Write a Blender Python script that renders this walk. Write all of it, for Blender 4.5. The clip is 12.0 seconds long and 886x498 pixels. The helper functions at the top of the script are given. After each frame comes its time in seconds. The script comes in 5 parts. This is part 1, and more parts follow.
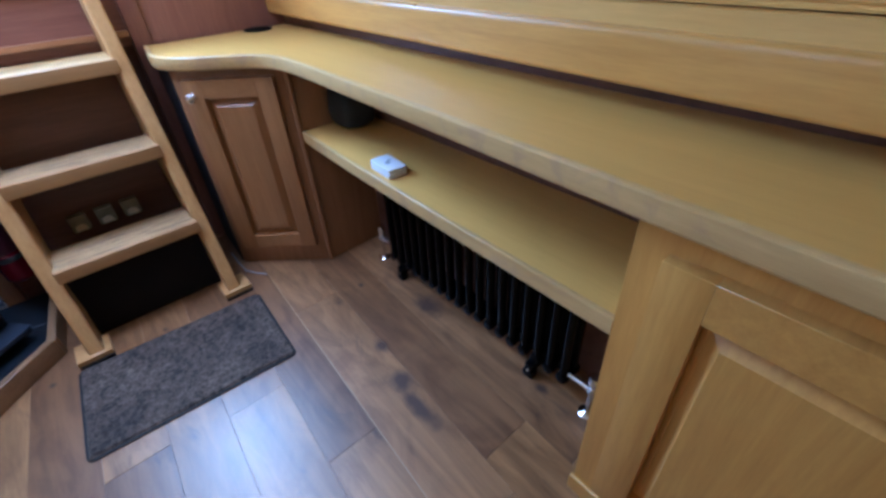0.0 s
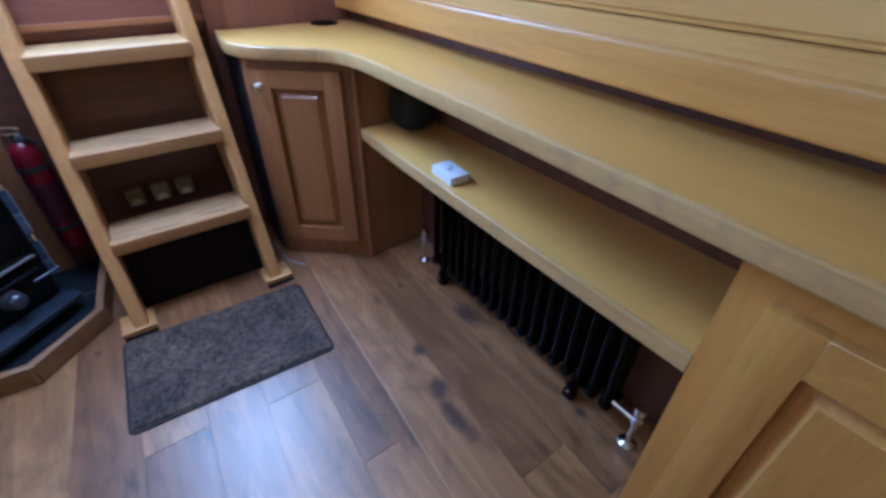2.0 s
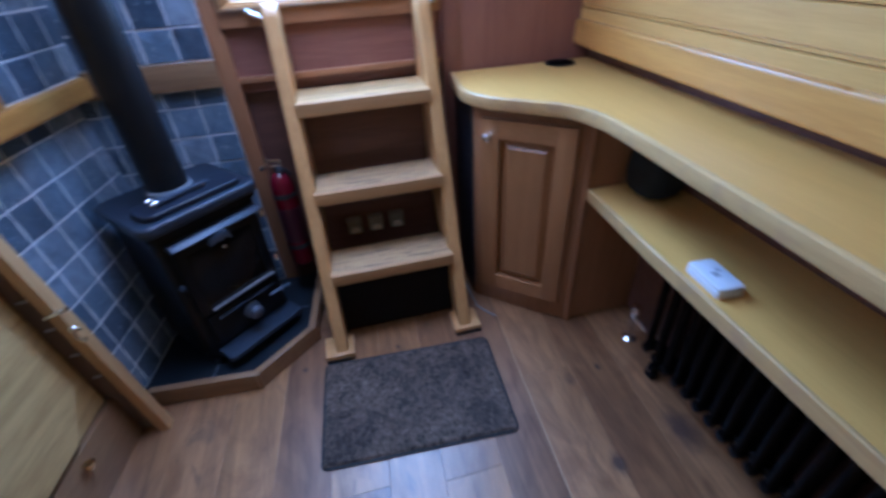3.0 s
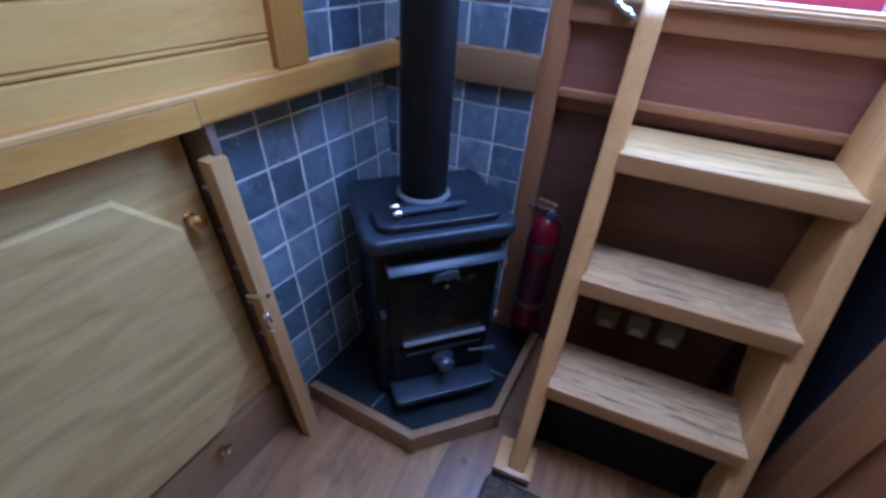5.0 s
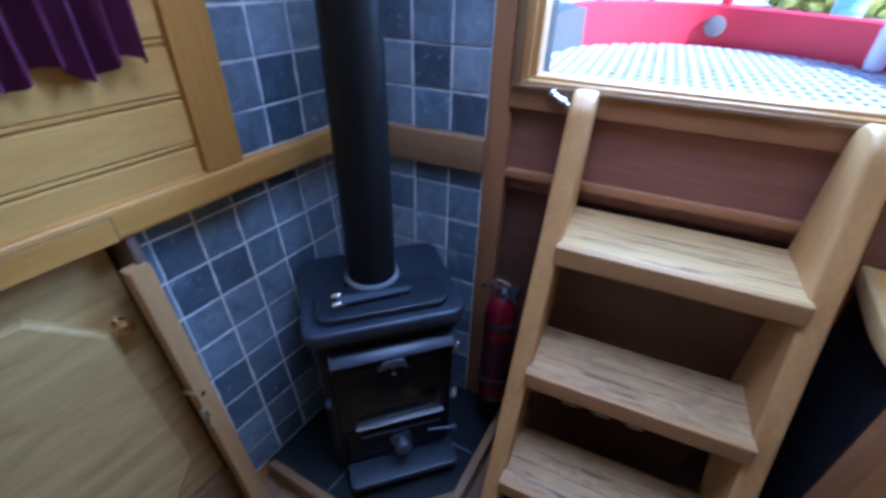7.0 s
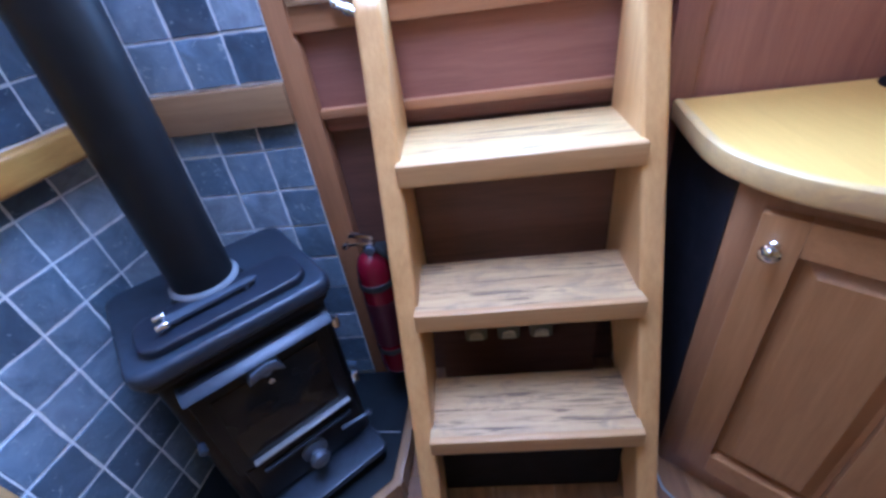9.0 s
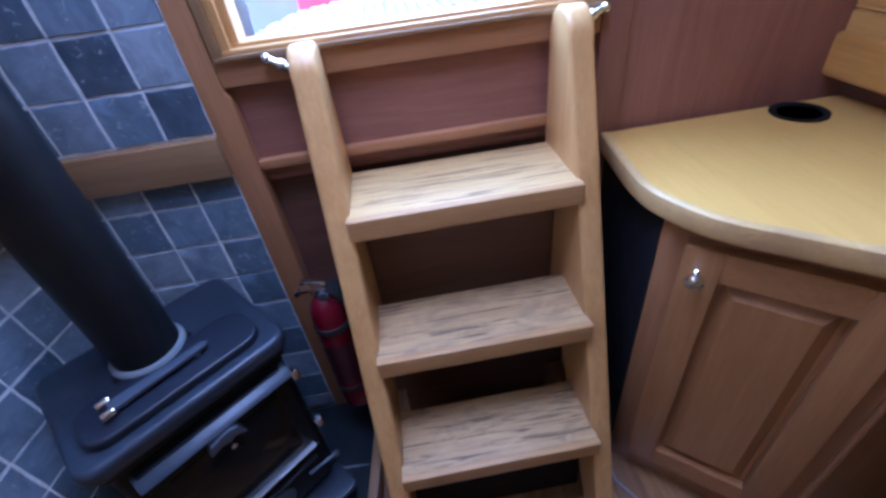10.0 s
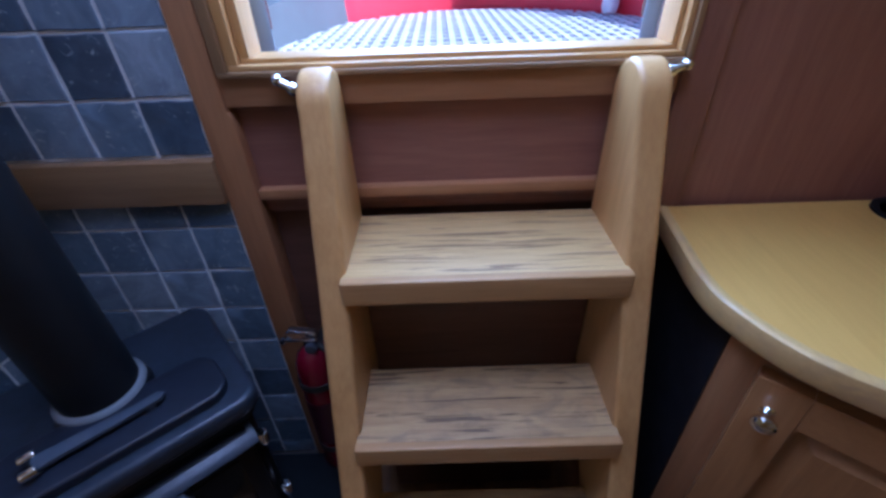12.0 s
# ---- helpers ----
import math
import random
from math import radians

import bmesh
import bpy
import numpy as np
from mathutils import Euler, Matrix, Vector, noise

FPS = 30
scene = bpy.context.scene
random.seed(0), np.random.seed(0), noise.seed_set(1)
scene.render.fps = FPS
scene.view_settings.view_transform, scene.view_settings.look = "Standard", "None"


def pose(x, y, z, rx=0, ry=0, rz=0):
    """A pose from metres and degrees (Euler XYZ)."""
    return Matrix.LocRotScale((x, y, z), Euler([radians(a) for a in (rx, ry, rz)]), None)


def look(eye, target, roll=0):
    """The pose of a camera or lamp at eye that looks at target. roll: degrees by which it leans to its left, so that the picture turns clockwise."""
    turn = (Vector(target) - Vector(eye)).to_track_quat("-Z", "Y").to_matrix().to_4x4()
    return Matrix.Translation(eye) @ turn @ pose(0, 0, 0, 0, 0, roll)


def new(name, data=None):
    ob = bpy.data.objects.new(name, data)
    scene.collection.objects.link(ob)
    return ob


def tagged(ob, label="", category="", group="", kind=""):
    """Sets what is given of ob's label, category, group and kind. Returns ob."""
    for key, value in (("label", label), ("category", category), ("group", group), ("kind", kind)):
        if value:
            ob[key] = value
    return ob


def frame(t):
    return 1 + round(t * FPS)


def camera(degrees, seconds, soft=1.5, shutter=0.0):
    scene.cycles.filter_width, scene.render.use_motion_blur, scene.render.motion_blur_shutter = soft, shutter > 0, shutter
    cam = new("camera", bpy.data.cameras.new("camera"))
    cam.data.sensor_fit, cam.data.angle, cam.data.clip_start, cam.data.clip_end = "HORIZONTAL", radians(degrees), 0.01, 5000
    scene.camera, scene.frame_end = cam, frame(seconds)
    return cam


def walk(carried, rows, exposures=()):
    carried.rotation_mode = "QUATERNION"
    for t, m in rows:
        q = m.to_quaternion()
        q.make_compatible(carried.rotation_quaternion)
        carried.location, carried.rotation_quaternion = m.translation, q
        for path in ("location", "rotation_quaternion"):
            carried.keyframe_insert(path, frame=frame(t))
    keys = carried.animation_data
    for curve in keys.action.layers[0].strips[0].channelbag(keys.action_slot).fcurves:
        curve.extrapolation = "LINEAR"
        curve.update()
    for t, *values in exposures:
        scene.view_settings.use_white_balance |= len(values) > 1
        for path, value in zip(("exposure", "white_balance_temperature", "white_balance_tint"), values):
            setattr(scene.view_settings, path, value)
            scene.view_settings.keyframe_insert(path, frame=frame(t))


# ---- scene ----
cam = camera(91.4, 12.0, soft=3.0, shutter=0.3)
PATH = [
    (0, (0.039, -1.442, 1.061), (1.064, -0.189, -0.114), -3.4),
    (0.5, (0.026, -1.418, 1.046), (1.069, -0.199, -0.149), -1.7),
    (1, (0.007, -1.389, 1.06), (1.063, -0.184, -0.139), -1.0),
    (1.5, (-0.008, -1.379, 1.07), (1.044, -0.157, -0.113), -0.1),
    (2, (-0.032, -1.361, 1.076), (0.942, -0.062, -0.093), 1.0),
    (2.5, (-0.094, -1.246, 1.157), (0.683, 0.173, -0.019), 0.5),
    (3, (-0.08, -1.068, 1.165), (0.266, 0.531, 0.016), -3.6),
    (3.2, (-0.129, -1.001, 1.164), (-0.079, 0.641, 0.024), -1.8),
    (3.5, (-0.274, -0.907, 1.159), (-0.416, 0.746, 0.043), 1.9),
    (3.7, (-0.342, -0.870, 1.132), (-0.504, 0.795, 0.036), 5.4),
    (5.5, (-0.182, -0.51, 1.132), (-0.868, 0.927, -0.078), 2.2),
    (6, (-0.153, -0.485, 1.147), (-0.921, 0.901, -0.073), 3.3),
    (6.5, (-0.193, -0.488, 1.193), (-0.994, 0.891, -0.014), 5.5),
    (7, (-0.13, -0.431, 1.246), (-0.79, 1.099, 0.141), 1.5),
    (7.2, (-0.114, -0.446, 1.229), (-0.496, 1.248, 0.237), 8.5),
    (7.3, (-0.085, -0.430, 1.238), (-0.425, 1.268, 0.236), 10.0),
    (7.5, (-0.068, -0.399, 1.241), (-0.363, 1.3, 0.228), 8.8),
    (7.7, (0.018, -0.370, 1.236), (-0.356, 1.334, 0.258), -7.2),
    (9.3, (-0.087, -0.378, 1.085), (-0.177, 1.228, -0.105), -8.1),
    (9.5, (-0.077, -0.36, 1.124), (-0.099, 1.236, -0.081), -8.5),
    (10, (-0.087, -0.334, 1.187), (0.007, 1.256, -0.022), -7.7),
    (10.5, (-0.064, -0.3, 1.169), (0.076, 1.303, -0.019), -5.2),
    (10.7, (-0.065, -0.264, 1.171), (0.036, 1.350, 0.010), -3.5),
    (11, (-0.054, -0.22, 1.189), (-0.091, 1.408, 0.027), -1.8),
    (11.5, (-0.052, -0.195, 1.201), (-0.147, 1.447, 0.062), -2.1),
    (12, (-0.056, -0.181, 1.182), (-0.068, 1.459, 0.038), -2.1),
]
walk(cam, [(t, look(eye, target, roll)) for t, eye, target, roll in PATH],
     [(0.0, 2.27, 4540, 14), (2.0, 2.10, 4490, 17), (2.5, 1.97, 4400, 18), (3.0, 1.83, 4290, 18), (3.5, 1.76, 4260, 17), (5.5, 1.74, 4250, 20), (6.0, 2.08, 4240, 18), (6.5, 2.00, 4240, 18), (7.0, 1.40, 4360, 15), (7.5, 0.58, 4400, 14), (9.3, 2.65, 4340, 21), (9.6, 2.55, 4340, 21), (10.0, 1.80, 4460, 25), (10.5, 1.05, 4600, 26), (11.0, 0.97, 4580, 23), (11.5, 1.03, 4570, 22), (12.0, 0.88, 4570, 23)])

# ---- world, sun, large lights ----
world = bpy.data.worlds.new("sky")
scene.world = world
world.use_nodes = True
wn = world.node_tree.nodes
sky = wn.new("ShaderNodeTexSky")
sky.sky_type, sky.sun_disc, sky.sun_elevation, sky.sun_rotation = "NISHITA", False, radians(34), radians(97)
wn["Background"].inputs["Strength"].default_value = 0.15
world.node_tree.links.new(sky.outputs[0], wn["Background"].inputs["Color"])


def lamp(name, kind, m, energy, colour, **extra):
    data = bpy.data.lights.new(name, kind)
    data.energy, data.color = energy, colour
    if "angle" in extra:
        data.angle = extra["angle"]
    if "size" in extra:
        data.shape, data.size, data.size_y = "RECTANGLE", extra["size"][0], extra["size"][1]
    if "spread" in extra:
        data.spread = extra["spread"]
    if "radius" in extra:
        data.shadow_soft_size = extra["radius"]
    ob = new(name, data)
    ob.matrix_world = m
    return ob


lamp("sun", "SUN", look((0, 0, 0), (-0.80, 0.10, -0.55)), 5.0, (1.0, 0.95, 0.88), angle=radians(0.5))
# daylight through the bow door, then added fills overhead and at the side window
lamp("door_daylight", "AREA", look((-0.02, 0.70, 1.50), (-0.02, -0.6, 0.85)), 7.6, (0.55, 0.78, 1.0), size=(0.58, 0.76))
# overhead fill lamp, added above the steps; no hatch is known there
lamp("overhead_fill", "AREA", look((-0.16, 0.06, 1.953), (-0.20, 0.05, 0.0)), 2.0, (0.86, 0.89, 1.0), size=(0.48, 0.60), spread=radians(112))
# warm fill added at the assumed port window
lamp("window_side_fill", "AREA", look((-1.02, -0.85, 1.50), (0.3, -0.95, 0.80)), 0.50, (1.0, 0.86, 0.64), size=(0.75, 0.40))


# ---- materials ----
def nodes_of(name):
    m = bpy.data.materials.new(name)
    m.use_nodes = True
    nt = m.node_tree
    return m, nt, nt.nodes["Principled BSDF"]


def link(nt, a, b):
    nt.links.new(a, b)


def ramp(nt, fac, stops):
    r = nt.nodes.new("ShaderNodeValToRGB")
    e = r.color_ramp.elements
    while len(e) < len(stops):
        e.new(0.5)
    for el, (p, c) in zip(e, stops):
        el.position, el.color = p, (*c, 1)
    link(nt, fac, r.inputs[0])
    return r.outputs[0]


def mixc(nt, fac, a, b, mode="MIX"):
    n = nt.nodes.new("ShaderNodeMix")
    n.data_type, n.blend_type = "RGBA", mode
    for sock, v in ((n.inputs[0], fac), (n.inputs[6], a), (n.inputs[7], b)):
        if hasattr(v, "links"):
            link(nt, v, sock)
        elif isinstance(v, tuple):
            sock.default_value = (*v, 1)
        else:
            sock.default_value = v
    return n.outputs[2]


def noise_tex(nt, vec, scale, detail=4.0, rough=0.55, dist=0.0):
    n = nt.nodes.new("ShaderNodeTexNoise")
    n.inputs["Scale"].default_value, n.inputs["Detail"].default_value = scale, detail
    n.inputs["Roughness"].default_value, n.inputs["Distortion"].default_value = rough, dist
    link(nt, vec, n.inputs["Vector"])
    return n.outputs["Fac"]


def coords(nt, stretch=(1, 1, 1), shuffle=0.0):
    tc = nt.nodes.new("ShaderNodeTexCoord")
    mp = nt.nodes.new("ShaderNodeMapping")
    mp.inputs["Scale"].default_value = stretch
    link(nt, tc.outputs["Object"], mp.inputs["Vector"])
    if shuffle:
        info = nt.nodes.new("ShaderNodeObjectInfo")
        mul = nt.nodes.new("ShaderNodeVectorMath")
        mul.operation = "MULTIPLY"
        link(nt, info.outputs["Random"], mul.inputs[0])
        mul.inputs[1].default_value = (shuffle, shuffle * 1.7, shuffle * 0.6)
        link(nt, mul.outputs[0], mp.inputs["Location"])
    return mp.outputs[0]


def bump(nt, bsdf, height, strength, distance=0.002):
    b = nt.nodes.new("ShaderNodeBump")
    b.inputs["Strength"].default_value, b.inputs["Distance"].default_value = strength, distance
    link(nt, height, b.inputs["Height"])
    link(nt, b.outputs[0], bsdf.inputs["Normal"])


GRAIN = {"x": (1.2, 16, 16), "y": (16, 1.2, 16), "z": (16, 16, 1.2)}


def wood(name, light, dark, axis, rough=0.35, figure=0.5, vary=0.0, bumpy=0.15, coat=0.0):
    m, nt, p = nodes_of(name)
    v = coords(nt, GRAIN[axis], 9.0)
    broad = noise_tex(nt, v, 1.3, 3, 0.5, 1.2)
    fine = noise_tex(nt, v, 9.0, 6, 0.7, 0.4)
    wv = nt.nodes.new("ShaderNodeMath")
    wv.operation = "MULTIPLY_ADD"
    link(nt, broad, wv.inputs[0])
    wv.inputs[1].default_value = figure
    half = nt.nodes.new("ShaderNodeMath")
    half.operation = "MULTIPLY"
    link(nt, fine, half.inputs[0])
    half.inputs[1].default_value = 1.0 - figure
    link(nt, half.outputs[0], wv.inputs[2])
    col = ramp(nt, wv.outputs[0], ((0.30, dark), (0.62, light)))
    patch = noise_tex(nt, coords(nt, (1, 1, 1), 5.0), 2.5, 2)
    col = mixc(nt, 0.35, col, ramp(nt, patch, ((0.3, (0.78, 0.74, 0.70)), (0.7, (1, 1, 1)))), "MULTIPLY")
    if vary:
        info = nt.nodes.new("ShaderNodeObjectInfo")
        col = mixc(nt, vary, col, ramp(nt, info.outputs["Random"], ((0.0, (0.55, 0.47, 0.42)), (0.5, (0.95, 0.9, 0.85)), (1.0, (1.0, 0.95, 0.80)))), "MULTIPLY")
    link(nt, col, p.inputs["Base Color"])
    rr = nt.nodes.new("ShaderNodeMapRange")
    link(nt, patch, rr.inputs[0])
    rr.inputs[3].default_value, rr.inputs[4].default_value = rough * 0.8, rough * 1.25
    link(nt, rr.outputs[0], p.inputs["Roughness"])
    p.inputs["Coat Weight"].default_value, p.inputs["Coat Roughness"].default_value = coat, 0.18
    bump(nt, p, fine, bumpy)
    return m


def plain(name, colour, rough, metal=0.0, mottled=0.25, scale=30.0, bumpy=0.05, coat=0.0):
    m, nt, p = nodes_of(name)
    v = coords(nt, (1, 1, 1), 4.0)
    n1, n2 = noise_tex(nt, v, scale, 5), noise_tex(nt, v, scale / 9, 2)
    lo = tuple(c * (1 - mottled) for c in colour)
    hi = tuple(min(1, c * (1 + mottled)) for c in colour)
    c1 = ramp(nt, n1, ((0.3, lo), (0.7, hi)))
    col = mixc(nt, 0.5, c1, ramp(nt, n2, ((0.3, lo), (0.7, hi))))
    link(nt, col, p.inputs["Base Color"])
    rr = nt.nodes.new("ShaderNodeMapRange")
    link(nt, n1, rr.inputs[0])
    rr.inputs[3].default_value, rr.inputs[4].default_value = rough * 0.8, min(1, rough * 1.2)
    link(nt, rr.outputs[0], p.inputs["Roughness"])
    p.inputs["Metallic"].default_value = metal
    p.inputs["Coat Weight"].default_value = coat
    bump(nt, p, n1, bumpy)
    return m


def tile_material():
    m, nt, p = nodes_of("glazed_tile")
    v = coords(nt, (1, 1, 1), 7.0)
    cloud = noise_tex(nt, v, 14, 5, 0.65, 1.0)
    vein = noise_tex(nt, v, 45, 3, 0.6, 2.0)
    info = nt.nodes.new("ShaderNodeObjectInfo")
    base = ramp(nt, info.outputs["Random"], ((0.0, (0.095, 0.130, 0.185)), (0.5, (0.205, 0.272, 0.360)), (0.85, (0.29, 0.355, 0.445)), (1.0, (0.40, 0.46, 0.54))))
    col = mixc(nt, 0.55, base, ramp(nt, cloud, ((0.34, (0.25, 0.28, 0.31)), (0.66, (1.0, 1.0, 1.0)))), "MULTIPLY")
    col = mixc(nt, ramp(nt, vein, ((0.635, (0, 0, 0)), (0.70, (0.75, 0.75, 0.75)))), col, (0.48, 0.53, 0.57))
    link(nt, col, p.inputs["Base Color"])
    p.inputs["Roughness"].default_value = 0.28
    bump(nt, p, cloud, 0.5, 0.004)
    return m


def knotty(m, colour, scale, low, high, stretch):
    """Dark knots and streaks laid over a wood material's base colour."""
    nt = m.node_tree
    p = nt.nodes["Principled BSDF"]
    was = p.inputs["Base Color"].links[0].from_socket
    n = noise_tex(nt, coords(nt, stretch, 11.0), scale, 4, 0.6, 0.8)
    mask = ramp(nt, n, ((low, (0, 0, 0)), (high, (0.8, 0.8, 0.8))))
    link(nt, mixc(nt, mask, was, colour), p.inputs["Base Color"])
    return m


OAK = {a: wood("honey_oak_" + a, (0.66, 0.36, 0.080), (0.50, 0.25, 0.050), a, 0.36, coat=0.12) for a in "xyz"}
PALE = {a: wood("pale_oak_" + a, (0.67, 0.40, 0.150), (0.51, 0.275, 0.090), a, 0.36, coat=0.1) for a in "xyz"}
PINE = wood("pine_boarding", (0.74, 0.46, 0.130), (0.60, 0.335, 0.080), "y", 0.33, coat=0.2)
RED_OAK = {a: wood("red_oak_" + a, (0.305, 0.136, 0.096), (0.205, 0.085, 0.060), a, 0.40) for a in "xyz"}
RUSSET = {a: wood("russet_oak_" + a, (0.35, 0.172, 0.074), (0.24, 0.112, 0.046), a, 0.38, coat=0.1) for a in "xyz"}
FRAME = {a: wood("frame_oak_" + a, (0.42, 0.202, 0.088), (0.295, 0.134, 0.056), a, 0.38, coat=0.1) for a in "xyz"}
# browner than the treads: shade on their aft-facing edges put into the colour
NOSE = wood("nosing_shade_oak", (0.55, 0.33, 0.135), (0.40, 0.22, 0.085), "x", 0.38)
TREAD_TOP = knotty(wood("oak_tread", (0.66, 0.45, 0.19), (0.44, 0.27, 0.095), "x", 0.40, 0.35, bumpy=0.6), (0.19, 0.11, 0.048), 1.4, 0.535, 0.625, (4.0, 70, 70))
TREAD = knotty(knotty(wood("worn_oak_tread", (0.60, 0.42, 0.20), (0.40, 0.25, 0.11), "x", 0.45, 0.35, bumpy=0.6), (0.095, 0.058, 0.034), 1.6, 0.545, 0.635, (4.0, 62, 62)), (0.24, 0.170, 0.105), 1.0, 0.52, 0.74, (14, 22, 22))
RAIL = {a: wood("brown_oak_" + a, (0.31, 0.185, 0.088), (0.22, 0.122, 0.055), a, 0.38, coat=0.1) for a in "xyz"}
TABLE = wood("olive_oak_veneer", (0.64, 0.455, 0.180), (0.40, 0.262, 0.090), "y", 0.36, 0.72)
MID = {a: wood("mid_oak_" + a, (0.41, 0.205, 0.076), (0.29, 0.135, 0.047), a, 0.36, coat=0.1) for a in "xyz"}
PLANK = knotty(wood("floor_plank", (0.43, 0.24, 0.105), (0.215, 0.113, 0.047), "y", 0.32, 0.75, vary=0.85, bumpy=0.12, coat=0.55), (0.060, 0.035, 0.026), 1.0, 0.60, 0.72, (8.0, 3.2, 8.0))


def knot_at(m, spots):
    """Single dark knots at given places of the floor, with soft feathered outlines."""
    nt = m.node_tree
    p = nt.nodes["Principled BSDF"]
    tc = nt.nodes.new("ShaderNodeTexCoord")
    wob = nt.nodes.new("ShaderNodeTexNoise")
    wob.inputs["Scale"].default_value, wob.inputs["Detail"].default_value = 26, 4
    link(nt, tc.outputs["Object"], wob.inputs["Vector"])
    for x, y, rx, ry in spots:
        mp = nt.nodes.new("ShaderNodeMapping")
        mp.vector_type = "TEXTURE"
        mp.inputs["Location"].default_value, mp.inputs["Scale"].default_value = (x, y, 0), (rx, ry, 1)
        link(nt, tc.outputs["Object"], mp.inputs["Vector"])
        ln = nt.nodes.new("ShaderNodeVectorMath")
        ln.operation = "LENGTH"
        link(nt, mp.outputs[0], ln.inputs[0])
        ad = nt.nodes.new("ShaderNodeMath")
        ad.operation = "MULTIPLY_ADD"
        link(nt, wob.outputs["Fac"], ad.inputs[0])
        ad.inputs[1].default_value = 1.1
        link(nt, ln.outputs["Value"], ad.inputs[2])
        rr = nt.nodes.new("ShaderNodeMapRange")
        link(nt, ad.outputs[0], rr.inputs[0])
        rr.inputs[1].default_value, rr.inputs[2].default_value = 0.95, 1.75
        rr.inputs[3].default_value, rr.inputs[4].default_value = 0.92, 0.0
        was = p.inputs["Base Color"].links[0].from_socket
        link(nt, mixc(nt, rr.outputs[0], was, (0.060, 0.034, 0.026)), p.inputs["Base Color"])
    return m


def smudged(m, low, high, dark, scale):
    """Broad uneven staining over a material's base colour, with a matter finish where it is dark."""
    nt = m.node_tree
    p = nt.nodes["Principled BSDF"]
    was = p.inputs["Base Color"].links[0].from_socket
    n = noise_tex(nt, coords(nt, (1.6, 0.7, 1.0), 3.0), scale, 5, 0.62, 1.4)
    link(nt, mixc(nt, 0.85, was, ramp(nt, n, ((low, dark), (high, (1, 1, 1)))), "MULTIPLY"), p.inputs["Base Color"])
    return m


smudged(PLANK, 0.36, 0.56, (0.62, 0.56, 0.53), 5.0)
# places are measured from the floor's own origin, one metre aft
knot_at(PLANK, [(0.440, 0.275, 0.034, 0.048), (0.424, 0.170, 0.026, 0.085), (0.474, 0.430, 0.022, 0.036), (0.700, 0.470, 0.045, 0.070), (0.715, -0.020, 0.016, 0.024), (0.590, 0.737, 0.010, 0.014), (-0.354, 1.005, 0.010, 0.012), (-0.032, 1.016, 0.008, 0.010)])
PLANK.node_tree.nodes["Principled BSDF"].inputs["Coat Roughness"].default_value = 0.40
SEAM = wood("worn_seam_oak", (0.50, 0.34, 0.20), (0.36, 0.23, 0.13), "y", 0.5)
WORKTOP = wood("worktop_veneer", (0.70, 0.43, 0.105), (0.63, 0.37, 0.085), "y", 0.38, 0.4)
EDGE = knotty(wood("worktop_edge", (0.66, 0.45, 0.18), (0.50, 0.31, 0.105), "y", 0.32), (0.46, 0.30, 0.145), 2.2, 0.50, 0.68, (7, 7, 7))
FIN_EDGE = wood("fin_edging_oak", (0.58, 0.36, 0.150), (0.42, 0.24, 0.090), "z", 0.36)
# dark wood for hidden framing; in recesses its colour carries the shade
SHADE_WOOD = wood("shade_dark_wood", (0.16, 0.075, 0.05), (0.09, 0.042, 0.03), "x", 0.45)
TILE = tile_material()
GROUT = plain("pale_grout", (0.84, 0.86, 0.88), 0.85, bumpy=0.3, scale=120)
IRON = plain("black_iron", (0.0055, 0.006, 0.008), 0.40, 0.0, 0.35, 90, 0.15)
# stove iron with the bluish sheen of plates and lips put into the colour
IRON_TOP = plain("sheen_pale_iron", (0.030, 0.038, 0.056), 0.38, 0.2, 0.35, 60, 0.12)
FLUE = plain("matt_flue_black", (0.009, 0.0095, 0.011), 0.45, 0.0, 0.2, 40, 0.05)
SLATE = plain("black_slate", (0.012, 0.016, 0.021), 0.35, 0.0, 0.35, 25, 0.15)
CHROME = plain("chrome", (0.80, 0.80, 0.80), 0.12, 1.0, 0.03, 60, 0.0)
BRASS = plain("brass", (0.80, 0.60, 0.30), 0.22, 1.0, 0.08, 60, 0.0)
GLASS_DARK = plain("sooted_stove_glass", (0.010, 0.010, 0.011), 0.12, 0.0, 0.3, 20, 0.0)
RAD_BLACK = plain("radiator_black", (0.0022, 0.0022, 0.0026), 0.17, 0.0, 0.2, 80, 0.05)
RUBBER = plain("black_rubber", (0.015, 0.015, 0.015), 0.75)
RED_PAINT = plain("red_enamel", (0.135, 0.004, 0.015), 0.22, 0.0, 0.12, 12, 0.03)
# dark red for the shaded part of the extinguisher's body
BODY_SHADE = plain("dark_red_shade", (0.040, 0.006, 0.014), 0.42, 0.0, 0.45, 26, 0.0)
RED_DECK = plain("red_boat_paint", (0.68, 0.030, 0.055), 0.42, 0.0, 0.12, 8, 0.05)
GREY_PAINT = plain("grey_deck_paint", (0.33, 0.37, 0.42), 0.55, 0.0, 0.15, 20, 0.1)
WHITE = plain("white_plastic", (0.72, 0.75, 0.80), 0.40, 0.0, 0.06, 40, 0.02)
CLOTH = plain("plum_curtain", (0.19, 0.035, 0.12), 0.9, 0.0, 0.25, 60, 0.3)
LINING = plain("ceiling_board", (0.72, 0.66, 0.56), 0.5, 0.0, 0.06, 10)
GRATE = plain("pale_deck_grating", (0.55, 0.58, 0.60), 0.6, 0.0, 0.2, 50, 0.2)
TIN = plain("dull_olive_tin", (0.34, 0.32, 0.25), 0.38, 0.3)
TIN_FACE = plain("pale_tin_label", (0.78, 0.72, 0.58), 0.5, 0.0, 0.15, 60)
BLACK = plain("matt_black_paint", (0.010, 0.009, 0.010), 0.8)
